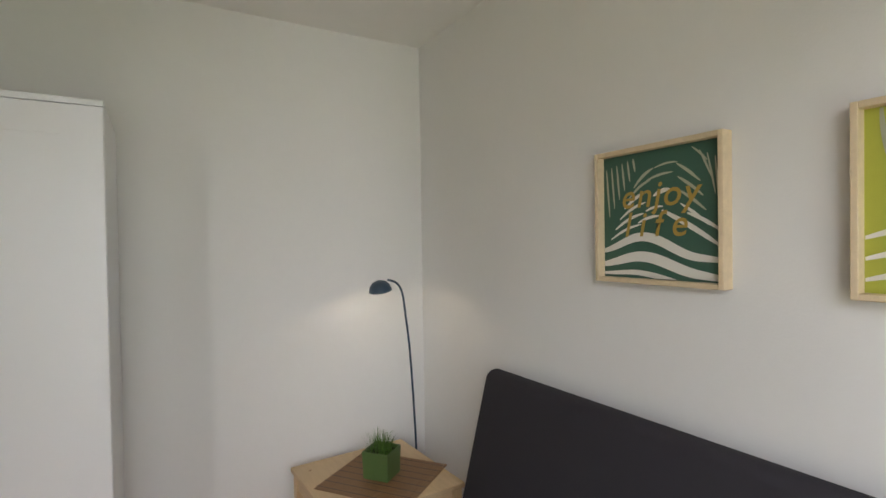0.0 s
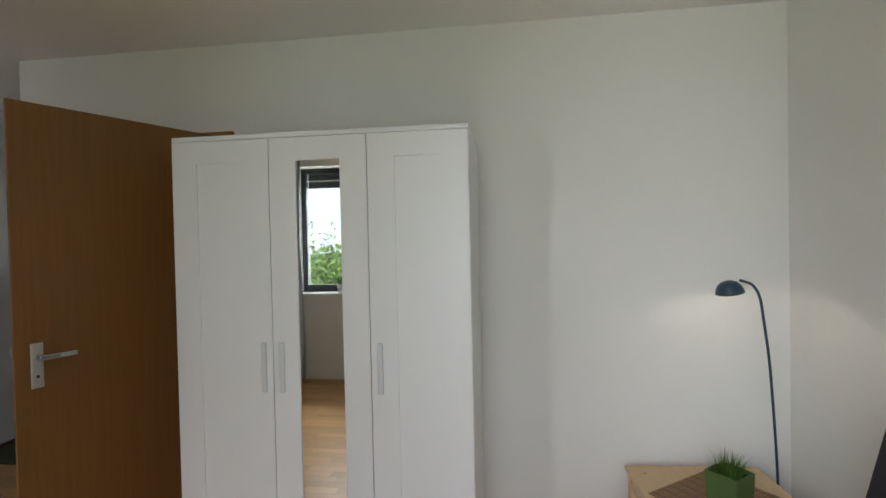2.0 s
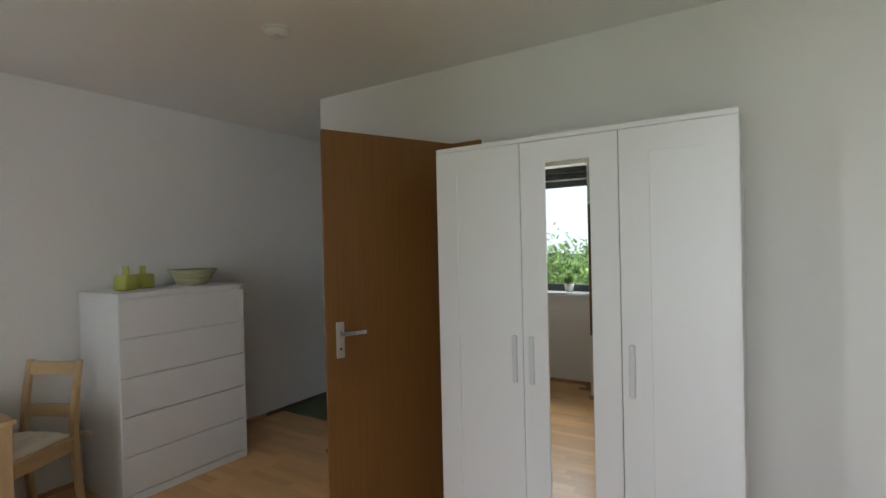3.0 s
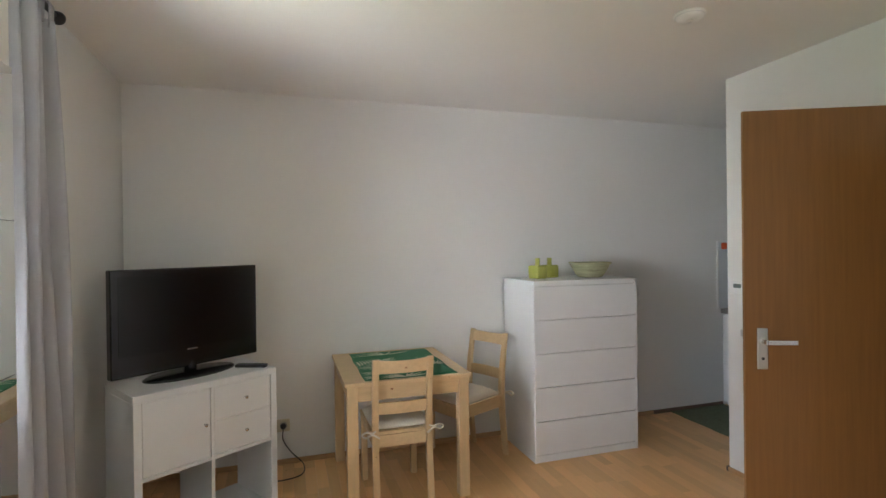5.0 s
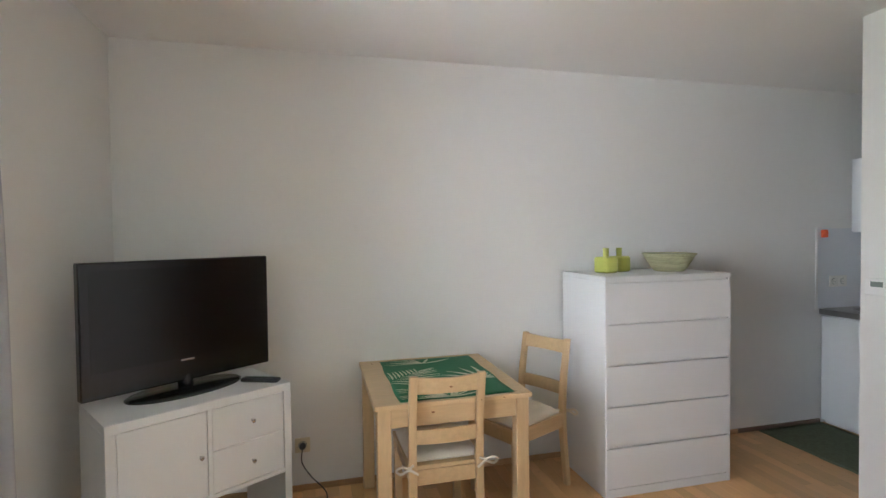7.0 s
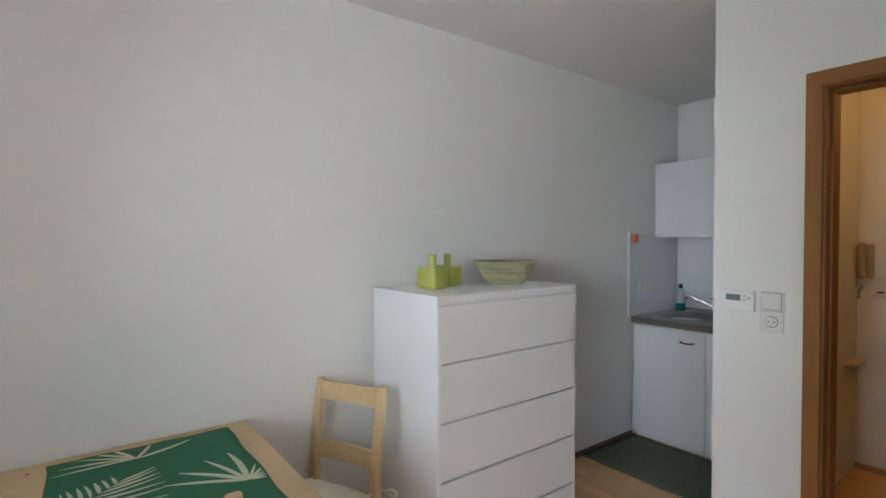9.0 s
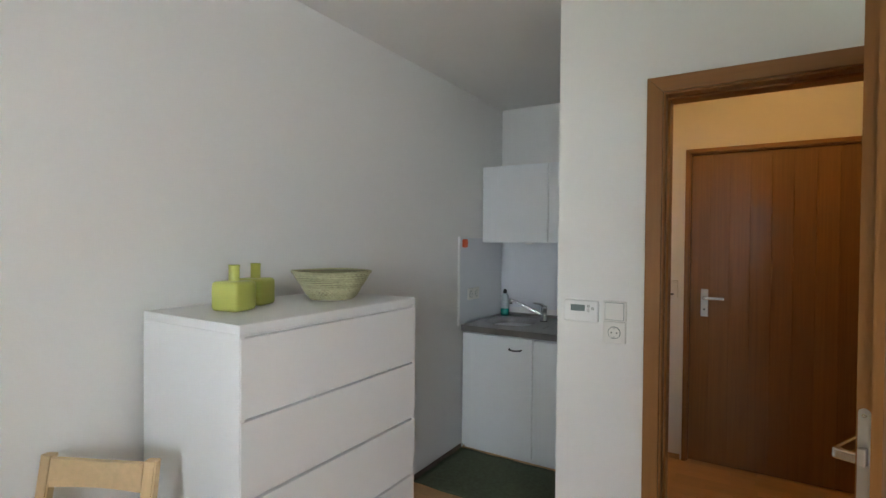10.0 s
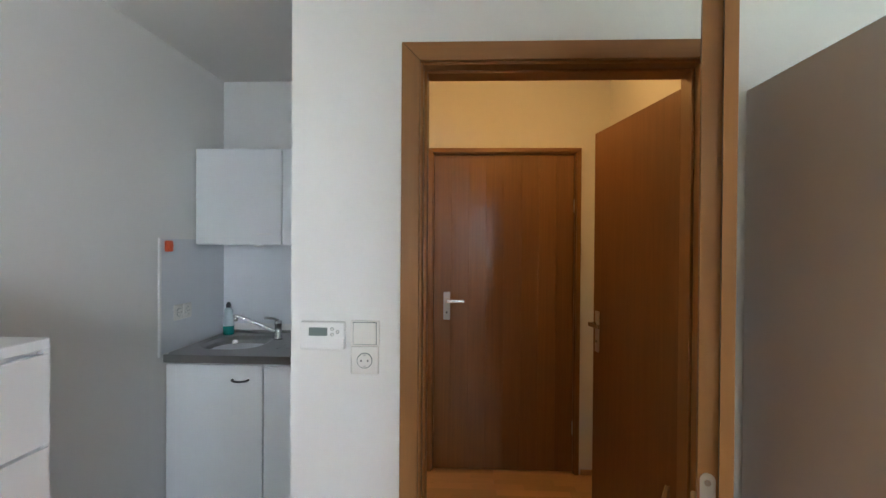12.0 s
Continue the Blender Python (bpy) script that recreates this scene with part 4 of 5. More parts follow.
def bowl():
    b = thing("woven_bowl", -3.12, 1.905, 1.187, 0, "wide woven straw bowl with a flat base", "bowl")
    prof = []
    n = 14
    for i in range(n + 1):
        v = i / n
        r = 0.080 + 0.067 * v
        prof.append((r, 0.005 + 0.099 * v ** 1.15))
    bm = bmesh.new()
    add_lathe(bm, [(0, 0.0), (0.080, 0.0)] + prof[:1] + [(0.077, 0.008), (0, 0.008)], 40)
    part("base", bm, STRAW, b, "", True)
    for i, (r, z) in enumerate(prof):
        coil = bmesh.new()
        m, g = 160, 0.0040 if i < n else 0.0056
        ring = []
        for k in range(m):
            a0 = 2 * math.pi * k / m
            q = g * (0.92 + (0.55 if i < 6 else 0.16) * math.sin(a0 * 40 + (math.pi if i % 2 else 0)))
            rr, zz = r, z + 0.0012 * math.sin(3 * a0 + i)
            ring.append([coil.verts.new(((rr + q * math.cos(t)) * math.cos(a0), (rr + q * math.cos(t)) * math.sin(a0), zz + q * math.sin(t))) for t in [j * math.pi / 3 for j in range(6)]])
        for k in range(m):
            p0, p1 = ring[k], ring[(k + 1) % m]
            for j in range(6):
                coil.faces.new((p0[j], p0[(j + 1) % 6], p1[(j + 1) % 6], p1[j]))
        bmesh.ops.recalc_face_normals(coil, faces=coil.faces)
        part("coil", coil, STRAW, b, "", True)
    wallp = [(r - 0.004, z) for r, z in prof] + [(r - 0.0065, z) for r, z in reversed(prof)]
    part("lining", lathe(wallp + wallp[:1], 46), STRAWDARK, b, "", True)


bowl()


def sofa():
    y0, y1 = -0.20, 1.640
    s = thing("sofa", 1.072, (y0 + y1) / 2, 0, 1.3, "charcoal fabric sofa bed with an upright flat back", "sofa")
    h = (y1 - y0) / 2
    bm = bmesh.new()
    prof = [(0.118, 0.34), (0.232, 0.34), (0.352, 0.868)]
    prof += [(0.3065 + 0.0455 * math.cos(q), 0.866 + 0.036 * math.sin(q)) for q in [math.pi * k / 10 for k in range(1, 10)]]
    prof += [(0.2605, 0.868)]
    a = [bm.verts.new((x, -h, z)) for x, z in prof]
    b = [bm.verts.new((x, h, z)) for x, z in prof]
    bm.faces.new(a)
    bm.faces.new(b[::-1])
    for i in range(len(prof)):
        j = (i + 1) % len(prof)
        bm.faces.new((a[i], b[i], b[j], a[j]))
    bmesh.ops.recalc_face_normals(bm, faces=bm.faces)
    bmesh.ops.bevel(bm, geom=list(bm.edges), offset=0.004, segments=2, affect="EDGES", profile=0.5)
    part("backrest", bm, SOFA, s, "", True)
    part("seat", box(-0.56, 0.115, -h, h, 0.20, 0.40, 0.03, 3), SOFA, s, "", True)
    for px in (-0.50, 0.18):
        for py in (-h + 0.12, h - 0.12):
            part("leg", lathe([(0, 0), (0.018, 0), (0.024, 0.20 if px < 0 else 0.345), (0, 0.20 if px < 0 else 0.345)], 14, px, py), DARKPL, s, "", True)


sofa()


def side_table():
    x0, x1, y0, y1, h = 0.725, 1.290, 1.779, 2.344, 0.40
    cx, cy = (x0 + x1) / 2, (y0 + y1) / 2
    t = thing("side_table", cx, cy, 0, 3, "low square pine side table in the corner", "table")
    a, l = (x1 - x0) / 2, (y1 - y0) / 2
    part("tabletop", box(-a, a, -l, l, h - 0.022, h, 0.004), PINEX, t)
    for px in (-a + 0.01, a - 0.055):
        for py in (-l + 0.01, l - 0.055):
            part("leg", box(px, px + 0.045, py, py + 0.045, 0, h - 0.0225, 0.003), PINE, t)
    for bx in ((-a + 0.055, a - 0.055, -l + 0.018, -l + 0.036), (-a + 0.055, a - 0.055, l - 0.036, l - 0.018), (-a + 0.018, -a + 0.036, -l + 0.055, l - 0.055), (a - 0.036, a - 0.018, -l + 0.055, l - 0.055)):
        part("apron", box(*bx, h - 0.09, h - 0.0225, 0.002, 1), PINEX, t)
    knots(t, [(-0.22, 0.20, h, 0.010, (0, 0, 30)), (0.20, -0.05, h, 0.009, (0, 0, 70))])
    m = thing("bamboo_mat", 1.033, 2.022, h, -53, "brown bamboo-slat table mat laid diagonally", "mat")
    n = 32
    for i in range(n):
        x = -0.215 + 0.43 * i / n
        part("slat", box(x + 0.001, x + 0.0123, -0.20, 0.20, 0.0005, 0.0042, 0.001, 1), BAMBOO, m)
    for k in range(8):
        yy = -0.175 + 0.05 * k
        part("thread", box(-0.215, 0.215, yy - 0.001, yy + 0.001, 0.0042, 0.0050), DARKPL, m)
    p = thing("grass_pot", 1.030, 2.032, h + 0.0045, 38, "green square pot with short artificial grass", "plant")
    s = 0.062
    bm = bmesh.new()
    rings = []
    for q, z in ((s * 0.94, 0.0), (s, 0.118), (s - 0.006, 0.118), (s - 0.006, 0.100)):
        rings.append([bm.verts.new((sx * q, sy * q, z)) for sx, sy in ((-1, -1), (1, -1), (1, 1), (-1, 1))])
    bm.faces.new(rings[0][::-1])
    for r0, r1 in zip(rings, rings[1:]):
        for i in range(4):
            bm.faces.new((r0[i], r0[(i + 1) % 4], r1[(i + 1) % 4], r1[i]))
    bmesh.ops.recalc_face_normals(bm, faces=bm.faces)
    bmesh.ops.bevel(bm, geom=[e for e in bm.edges if not e.is_boundary], offset=0.002, segments=2, affect="EDGES")
    part("pot", bm, POT, p)
    part("soil", box(-s + 0.007, s - 0.007, -s + 0.007, s - 0.007, 0.092, 0.102), SOIL, p)
    rng = random.Random(11)
    bm = bmesh.new()
    for _ in range(230):
        bx, by = rng.uniform(-0.045, 0.045), rng.uniform(-0.045, 0.045)
        ln = rng.uniform(0.035, 0.088)
        out = rng.uniform(0.1, 0.75)
        az = math.atan2(by, bx) + rng.uniform(-0.8, 0.8)
        w = rng.uniform(0.0012, 0.0024)
        prev = None
        for k in range(4):
            v = k / 3
            px = bx + math.cos(az) * ln * out * v * v * 0.8
            py = by + math.sin(az) * ln * out * v * v * 0.8
            ww = w * (1 - v * 0.9)
            cur = (bm.verts.new((px - math.sin(az) * ww, py + math.cos(az) * ww, 0.100 + ln * v)), bm.verts.new((px + math.sin(az) * ww, py - math.cos(az) * ww, 0.100 + ln * v)))
            if prev:
                bm.faces.new((prev[0], prev[1], cur[1], cur[0]))
            prev = cur
    tagged(part("grass", bm, BLADE, p, "tuft of green plastic blades"), kind="stuff")


side_table()


def floor_lamp():
    l = thing("floor_lamp", 1.325, 2.285, 0, 0, "slim dark-blue floor lamp with a domed shade, switched on", "floor lamp")
    part("base_plate", lathe([(0, 0), (0.085, 0), (0.085, 0.012), (0.02, 0.020), (0.012, 0.030), (0, 0.030)], 32), BLUEMET, l, "", True)
    pts = curve_points((0, 0, 0.02), (-0.012, -0.02, 0.40), (-0.055, -0.06, 0.85), (-0.085, -0.075, 1.06), (-0.105, -0.085, 1.165), (-0.140, -0.100, 1.215), (-0.195, -0.125, 1.235), n=8)
    part("stem", tube(pts, 0.0054, 12), BLUEMET, l, "thin curved stem", True)
    bm = bmesh.new()
    prof = [(0.014, 0.048), (0.030, 0.042), (0.044, 0.028), (0.051, 0.010), (0.053, 0.0), (0.050, 0.0), (0.048, 0.010), (0.041, 0.026), (0.028, 0.038), (0.013, 0.044)]
    add_lathe(bm, [(0, 0.050)] + prof + [(0, 0.045)], 32)
    part("shade", bm, BLUEMET, l, "small domed metal shade", True, at=Matrix.Translation((-0.243, -0.148, 1.188)) @ pose(0, 0, 0, 6, -10, 0))


floor_lamp()


def picture(y, z0, w, h, label, build):
    p = thing("framed_print", E - 0.0005, y, z0, 0, label, "picture", "prints above the sofa")
    d, f = 0.040, 0.014
    for bx in ((-d, 0, -w / 2, -w / 2 + f, 0, h), (-d, 0, w / 2 - f, w / 2, 0, h), (-d, 0, -w / 2 + f, w / 2 - f, 0, f), (-d, 0, -w / 2 + f, w / 2 - f, h - f, h)):
        part("frame", box(*bx, 0.0015, 1), FRAMEWOOD, p)
    build(p, w - 2 * f, h - 2 * f, f)
    return p


def on_wall(bm):
    """Turn a flat pattern (x to the viewer's right, y up) to face into the room from the east wall."""
    bmesh.ops.transform(bm, matrix=Matrix(((0, 0, -1, 0), (-1, 0, 0, 0), (0, 1, 0, 0), (0, 0, 0, 1))), verts=bm.verts)
    return bm


def band(bm, pts, w, z):
    n = len(pts)
    up, lo = [], []
    for i, (px, py) in enumerate(pts):
        qx, qy = pts[min(i + 1, n - 1)]
        ox, oy = pts[max(i - 1, 0)]
        m = math.hypot(qx - ox, qy - oy) or 1
        ww = w * (math.sin(math.pi * (0.06 + 0.9 * i / (n - 1))) ** 0.6)
        up.append(bm.verts.new((px - (qy - oy) / m * ww, py + (qx - ox) / m * ww, z)))
        lo.append(bm.verts.new((px + (qy - oy) / m * ww, py - (qx - ox) / m * ww, z)))
    for i in range(n - 1):
        bm.faces.new((lo[i], lo[i + 1], up[i + 1], up[i]))


def print_one(p, w, h, f):
    part("print_board", on_wall(box(-w / 2, w / 2, f, f + h, 0.004, 0.012)), PRINT_DK, p, "dark green palm print")
    bm = bmesh.new()

    dim = bmesh.new()
    laid = [0]

    def stroke(target, u0, v0, u1, v1, bow, wide):
        """A tapered stroke between two points of the print, bowed upwards, each laid a hair above the last."""
        laid[0] += 1
        band(target, [(w * (u0 + (u1 - u0) * q), f + h * (v0 + (v1 - v0) * q + bow * math.sin(math.pi * q))) for q in [k / 12 for k in range(13)]], h * wide, 0.0125 + 0.00004 * laid[0])

    # broad swinging leaves along the foot
    def swell(base, crest, fall, wide, z):
        pts = [(w * (1.1 * q - 0.55), f + h * (base + crest * math.sin(math.pi * min(1.0, q / 0.8)) ** 2 - fall * max(0.0, q - 0.3) ** 1.3)) for q in [k / 28 for k in range(29)]]
        band(bm, pts, h * wide, z)

    swell(0.215, 0.12, 0.10, 0.036, 0.0139)
    swell(0.105, 0.075, 0.13, 0.042, 0.0140)
    swell(0.030, 0.02, 0.20, 0.022, 0.0141)
    # ribs that rise from the left towards the middle, and those that fall to the right; the upper ones are muted, the
    # frame's shade put into their colour
    for i in range(6):
        stroke(bm if i < 4 else dim, -0.43 + 0.045 * i, 0.31 + 0.083 * i, -0.14 + 0.022 * i, 0.43 + 0.086 * i, 0.020, 0.011 + 0.002 * (i % 2))
    for u0, v0, u1, v1, wide in ((-0.02, 0.86, 0.17, 0.88, 0.008), (-0.09, 0.77, 0.13, 0.81, 0.010), (-0.03, 0.645, 0.11, 0.685, 0.018), (-0.17, 0.44, 0.02, 0.49, 0.012), (-0.10, 0.53, 0.05, 0.56, 0.010)):
        stroke(dim if v0 > 0.7 else bm, u0, v0, u1, v1, 0.012, wide)
    for i in range(2):
        stroke(bm, 0.04 + 0.20 * i, 0.53 - 0.03 * i, 0.49, 0.25 + 0.11 * i, 0.012, 0.020 - 0.006 * i)
    for i in range(4):
        stroke(dim if i < 3 else bm, 0.16 + 0.01 * i, 0.87 - 0.10 * i, 0.34 + 0.02 * i, 0.72 - 0.105 * i, 0.008, 0.012)
    for i in range(6):
        stroke(dim, -0.47 + 0.052 * i, 0.90 + 0.012 * i, -0.44 + 0.050 * i, 0.50 + 0.070 * i, 0.0, 0.010)
    for i in range(4):
        stroke(dim, 0.28 + 0.055 * i, 0.97 - 0.03 * i, 0.39 + 0.028 * i, 0.86 - 0.12 * i, 0.006, 0.008)
    clip_flat(dim, -w / 2 + 0.002, w / 2 - 0.002, f + 0.002, f + h - 0.002)
    part("stripe_print", on_wall(dim), PRINT_DIM, p, "muted sage stripes and upper white strokes dimmed for frame shade")
    clip_flat(bm, -w / 2 + 0.002, w / 2 - 0.002, f + 0.002, f + h - 0.002)
    part("leaf_print", on_wall(bm), PRINT_WH, p, "white palm-leaf shapes")
    for txt, ty, tx, tz in (("enjoy", 0.565, 0.00, 0.0150), ("life", 0.335, -0.03, 0.0146)):
        cu = bpy.data.curves.new("lettering", "FONT")
        cu.body, cu.size, cu.align_x, cu.shear = txt, h * 0.28, "CENTER", 0.22
        cu.space_character = 1.12 if txt == "enjoy" else 1.55
        cu.offset = h * 0.002
        tmp = bpy.data.objects.new("lettering", cu)
        scene.collection.objects.link(tmp)
        bpy.context.view_layer.update()
        me = bpy.data.meshes.new_from_object(tmp.evaluated_get(bpy.context.evaluated_depsgraph_get()))
        bpy.data.objects.remove(tmp)
        bpy.data.curves.remove(cu)
        bm = bmesh.new()
        bm.from_mesh(me)
        bpy.data.meshes.remove(me)
        bmesh.ops.transform(bm, matrix=Matrix.Translation((w * tx, f + h * ty, tz)), verts=bm.verts)
        part("lettering", on_wall(bm), PRINT_GOLD, p, "golden handwritten word " + txt)


def print_two(p, w, h, f):
    part("print_board", on_wall(box(-w / 2, w / 2, f, f + h, 0.004, 0.012)), PRINT_LIME, p, "lime-green palm print")
    bm = bmesh.new()
    for i in range(6):
        y0 = 0.28 - 0.115 * i
        band(bm, [(-w * 0.5 + w * q, f + h * (y0 + 0.20 * math.sin(1.7 * q + 0.1) - 0.03 * i * q)) for q in [k / 20 for k in range(21)]], h * 0.026, 0.0135)
    for i in range(9):
        olive = bmesh.new()
        x = -0.43 + 0.115 * i
        band(olive, [(w * (x + 0.16 * q * q), f + h * (1.02 - 0.62 * q)) for q in [k / 12 for k in range(13)]], h * 0.016, 0.0131)
        clip_flat(olive, -w / 2 + 0.002, w / 2 - 0.002, f + 0.002, f + h - 0.002)
        part("stripe_print", on_wall(olive), PRINT_DIM, p, "muted olive leaf rib")
    clip_flat(bm, -w / 2 + 0.002, w / 2 - 0.002, f + 0.002, f + h - 0.002)
    part("leaf_print", on_wall(bm), PRINT_WH, p, "white palm-leaf shapes")


picture(0.956, 1.278, 0.408, 0.394, "dark green palm print with golden lettering, pale wood frame", print_one)
picture(0.288, 1.279, 0.420, 0.392, "lime-green palm print in a pale wood frame", print_two)

sm = thing("smoke_detector", -1.748, 1.512, TOP, 0, "round white smoke detector on the ceiling", "smoke detector")
part("base", lathe([(0, 0), (0.066, 0), (0.066, -0.008), (0, -0.008)], 36), WHITEPL, sm, "", True)
part("cap", lathe([(0.060, -0.0082), (0.058, -0.016), (0.050, -0.024), (0.030, -0.029), (0, -0.030)], 36), WHITEPL, sm, "", True)
part("grille", lathe([(0.0600, -0.011), (0.0612, -0.011), (0.0605, -0.0135), (0.0592, -0.0135), (0.0600, -0.011)], 36), GREYPL, sm, "grey slotted ring")
part("button", lathe([(0, -0.0295), (0.014, -0.0295), (0.013, -0.033), (0, -0.0335)], 20), PLASTIC, sm, "", True)

# thermostat, switch and socket on the wall beside the door
th = thing("thermostat", -2.297, N - 0.0003, 1.110, 0, "white digital wall thermostat with a small display", "thermostat")
part("case", box(-0.065, 0.065, -0.022, 0, 0, 0.080, 0.004), WHITEPL, th, "", True)
part("display", box(-0.038, 0.016, -0.0232, -0.0215, 0.040, 0.064, 0.0005, 1), LCD, th, "grey display")
for bx, bz in ((0.030, 0.060), (0.030, 0.044), (0.046, 0.052)):
    part("button_ring", lathe([(0.0037, 0), (0.0050, 0), (0.0050, 0.0012), (0.0037, 0.0012), (0.0037, 0)], 14), LCD, th, "", at=Matrix.Translation((bx, -0.022, bz)) @ pose(0, 0, 0, 90, 0, 0))
    part("button", lathe([(0, 0), (0.0036, 0), (0.0032, 0.0022), (0, 0.0026)], 12), PLASTIC, th, "", at=Matrix.Translation((bx, -0.022, bz)) @ pose(0, 0, 0, 90, 0, 0))
sw = thing("light_switch", -2.1745, N - 0.0003, 1.1195, 0, "cream rocker light switch above a socket", "light switch")
part("plate", box(-0.0425, 0.0425, -0.009, 0, -0.0, 0.0735, 0.003), PLASTIC, sw, "", True)
# thin grey plate paints in the dark gap around the rocker
part("rocker_gap", box(-0.0345, 0.0345, -0.0096, -0.0088, 0.0045, 0.0695), LCD, sw)
part("rocker", box(-0.033, 0.033, -0.0135, -0.0098, 0.006, 0.068, 0.002), PLASTIC, sw, "", True)
wall_socket("wall_socket", pose(-2.1745, N - 0.0003, 1.0775, 0, 0, 0), PLASTIC, "cream wall socket under the light switch")

# ---- kitchenette ----


def kitchenette():
    x0, x1, yf, h = -3.405, -2.425, 3.435, 0.85
    split = -2.900
    for a, b, nm in ((x0, split - 0.001, "white kitchen base unit with a dark pull handle"), (split + 0.001, x1, "white kitchen base unit with a refrigerator front")):
        u = thing("base_cabinet", (a + b) / 2, (yf + BACK) / 2, 0, 0, nm, "kitchen cabinet", "kitchen base units")
        w, f, r = (b - a) / 2, yf - (yf + BACK) / 2, (BACK - yf) / 2 - 0.003
        part("carcass", box(-w, w, f + 0.022, r, 0.055, h - 0.042), KWHITE, u)
        part("plinth", box(-w, w, f + 0.045, f + 0.060, 0, 0.055), KWHITE, u)
        d = part("door", box(-w + 0.002, w - 0.002, f, f + 0.020, 0.035, h - 0.052 if a == x0 else h - 0.062, 0.002), KWHITE, u)
        if a == x0:
            hx = w - 0.115
            part("handle", tube(curve_points((hx - 0.040, f + 0.001, 0.724), (hx - 0.036, f - 0.018, 0.722), (hx, f - 0.024, 0.719), (hx + 0.036, f - 0.018, 0.722), (hx + 0.040, f + 0.001, 0.724), n=5), 0.0055, 8), DARKPL, d, "dark bow handle", True)
        else:
            part("grip", box(-w + 0.03, w - 0.03, f - 0.014, f + 0.002, h - 0.066, h - 0.054, 0.003), KWHITE, d)
    # steel worktop with a sunk basin
    top = thing("sink_worktop", (x0 + x1) / 2, (yf + BACK) / 2, h - 0.040, 0, "stainless steel worktop with a sunk oval basin", "worktop")
    w, f, r = (x1 - x0) / 2, yf - 0.022 - (yf + BACK) / 2, (BACK - yf) / 2 - 0.003
    bm = bmesh.new()
    cx, cy, ax, ay = -0.268, 0.005, 0.165, 0.185
    n = 48
    ring = lambda k, z: [bm.verts.new((cx + k * ax * math.copysign(abs(math.cos(t)) ** 0.7, math.cos(t)), cy + k * ay * math.copysign(abs(math.sin(t)) ** 0.7, math.sin(t)), z)) for t in [2 * math.pi * i / n for i in range(n)]]
    outer = []
    for i in range(n):
        t = 2 * math.pi * i / n
        c, s = math.cos(t), math.sin(t)
        k = min(((w - cx) if c > 0 else (w + cx)) / max(abs(c), 1e-6), ((r - cy) if s > 0 else (cy - f)) / max(abs(s), 1e-6))
        outer.append(bm.verts.new((cx + k * c, cy + k * s, 0.040)))
    rings = [outer, ring(1.10, 0.040), ring(1.04, 0.037), ring(0.96, 0.020), ring(0.88, -0.075), ring(0.70, -0.095), ring(0.10, -0.100)]
    for a, b in zip(rings, rings[1:]):
        for i in range(n):
            bm.faces.new((a[i], a[(i + 1) % n], b[(i + 1) % n], b[i]))
    bm.faces.new(rings[-1])
    bmesh.ops.recalc_face_normals(bm, faces=bm.faces)
    part("sheet", bm, STEEL, top, "brushed steel sheet with pressed basin")
    part("front_edge", box(-w, w, f, f + 0.012, 0.0, 0.0395, 0.002), STEEL, top)
    part("drain", lathe([(0, -0.099), (0.022, -0.099), (0.020, -0.096), (0, -0.096)], 20, cx, cy), CHROME, top, "", True)
    part("raised_back", box(-w, w, r - 0.014, r, 0.0405, 0.058, 0.002), STEEL, top)
    for i in range(7):
        part("drainer_rib", box(0.02 + 0.055 * i, 0.034 + 0.055 * i, -0.16, 0.17, 0.0402, 0.0432, 0.0012, 1), STEEL, top)
    # mixer tap
    tp = thing("mixer_tap", -2.985, 3.86, h, 0, "chrome single-lever mixer tap with a long spout", "tap")
    part("body", lathe([(0, 0), (0.026, 0), (0.026, 0.010), (0.020, 0.016), (0.020, 0.085), (0.022, 0.090), (0.021, 0.108), (0, 0.112)], 24), CHROME, tp, "", True)
    part("spout", tube(curve_points((0, 0, 0.040), (-0.07, -0.020, 0.074), (-0.150, -0.043, 0.113), (-0.205, -0.060, 0.138), (-0.226, -0.066, 0.142), n=6), 0.0105, 12), CHROME, tp, "", True)
    part("aerator", lathe([(0, 0.112), (0.011, 0.112), (0.0135, 0.118), (0.0135, 0.146), (0.009, 0.152), (0, 0.153)], 18, -0.226, -0.066), CHROME, tp, "", True)
    part("lever", tube(curve_points((0, 0, 0.108), (-0.02, -0.02, 0.124), (-0.060, -0.055, 0.132), n=5), 0.008, 10, 0.7), CHROME, tp, "", True)
    # detergent bottle
    db = thing("detergent_bottle", -3.345, 3.985, h + 0.0, 0, "clear dish-soap bottle with a blue label and dark cap", "bottle")
    part("body", lathe([(0, 0), (0.030, 0), (0.033, 0.01), (0.033, 0.055), (0, 0.055)], 20), SOAPGREEN, db, "green soap inside", True)
    part("upper_body", lathe([(0.033, 0.0552), (0.031, 0.10), (0.024, 0.125), (0.026, 0.150), (0.014, 0.168), (0, 0.168)], 20), SOAPCLEAR, db, "", True)
    part("cap", lathe([(0, 0.168), (0.015, 0.168), (0.014, 0.190), (0.007, 0.200), (0, 0.203)], 16), DARKPL, db, "", True)
    # splashback on two walls
    sp = thing("splashback", W, BACK, h, 0, "glossy pale splashback panels around the sink", "splashback", kind="structure")
    part("panel", box(0.0005, 0.0055, -0.665, -0.0060, 0.0, 0.585), SPLASH, sp)
    part("panel", box(0.0060, 0.995, -0.0055, -0.0005, 0.0585, 0.585), SPLASH, sp)
    part("edge_strip", box(0.0005, 0.013, -0.680, -0.666, -0.010, 0.590, 0.002, 1), WHITEPL, sp, "white plastic edge strip")
    # wall cabinet
    zc0, zc1, yc = 1.405, 1.948, 3.715
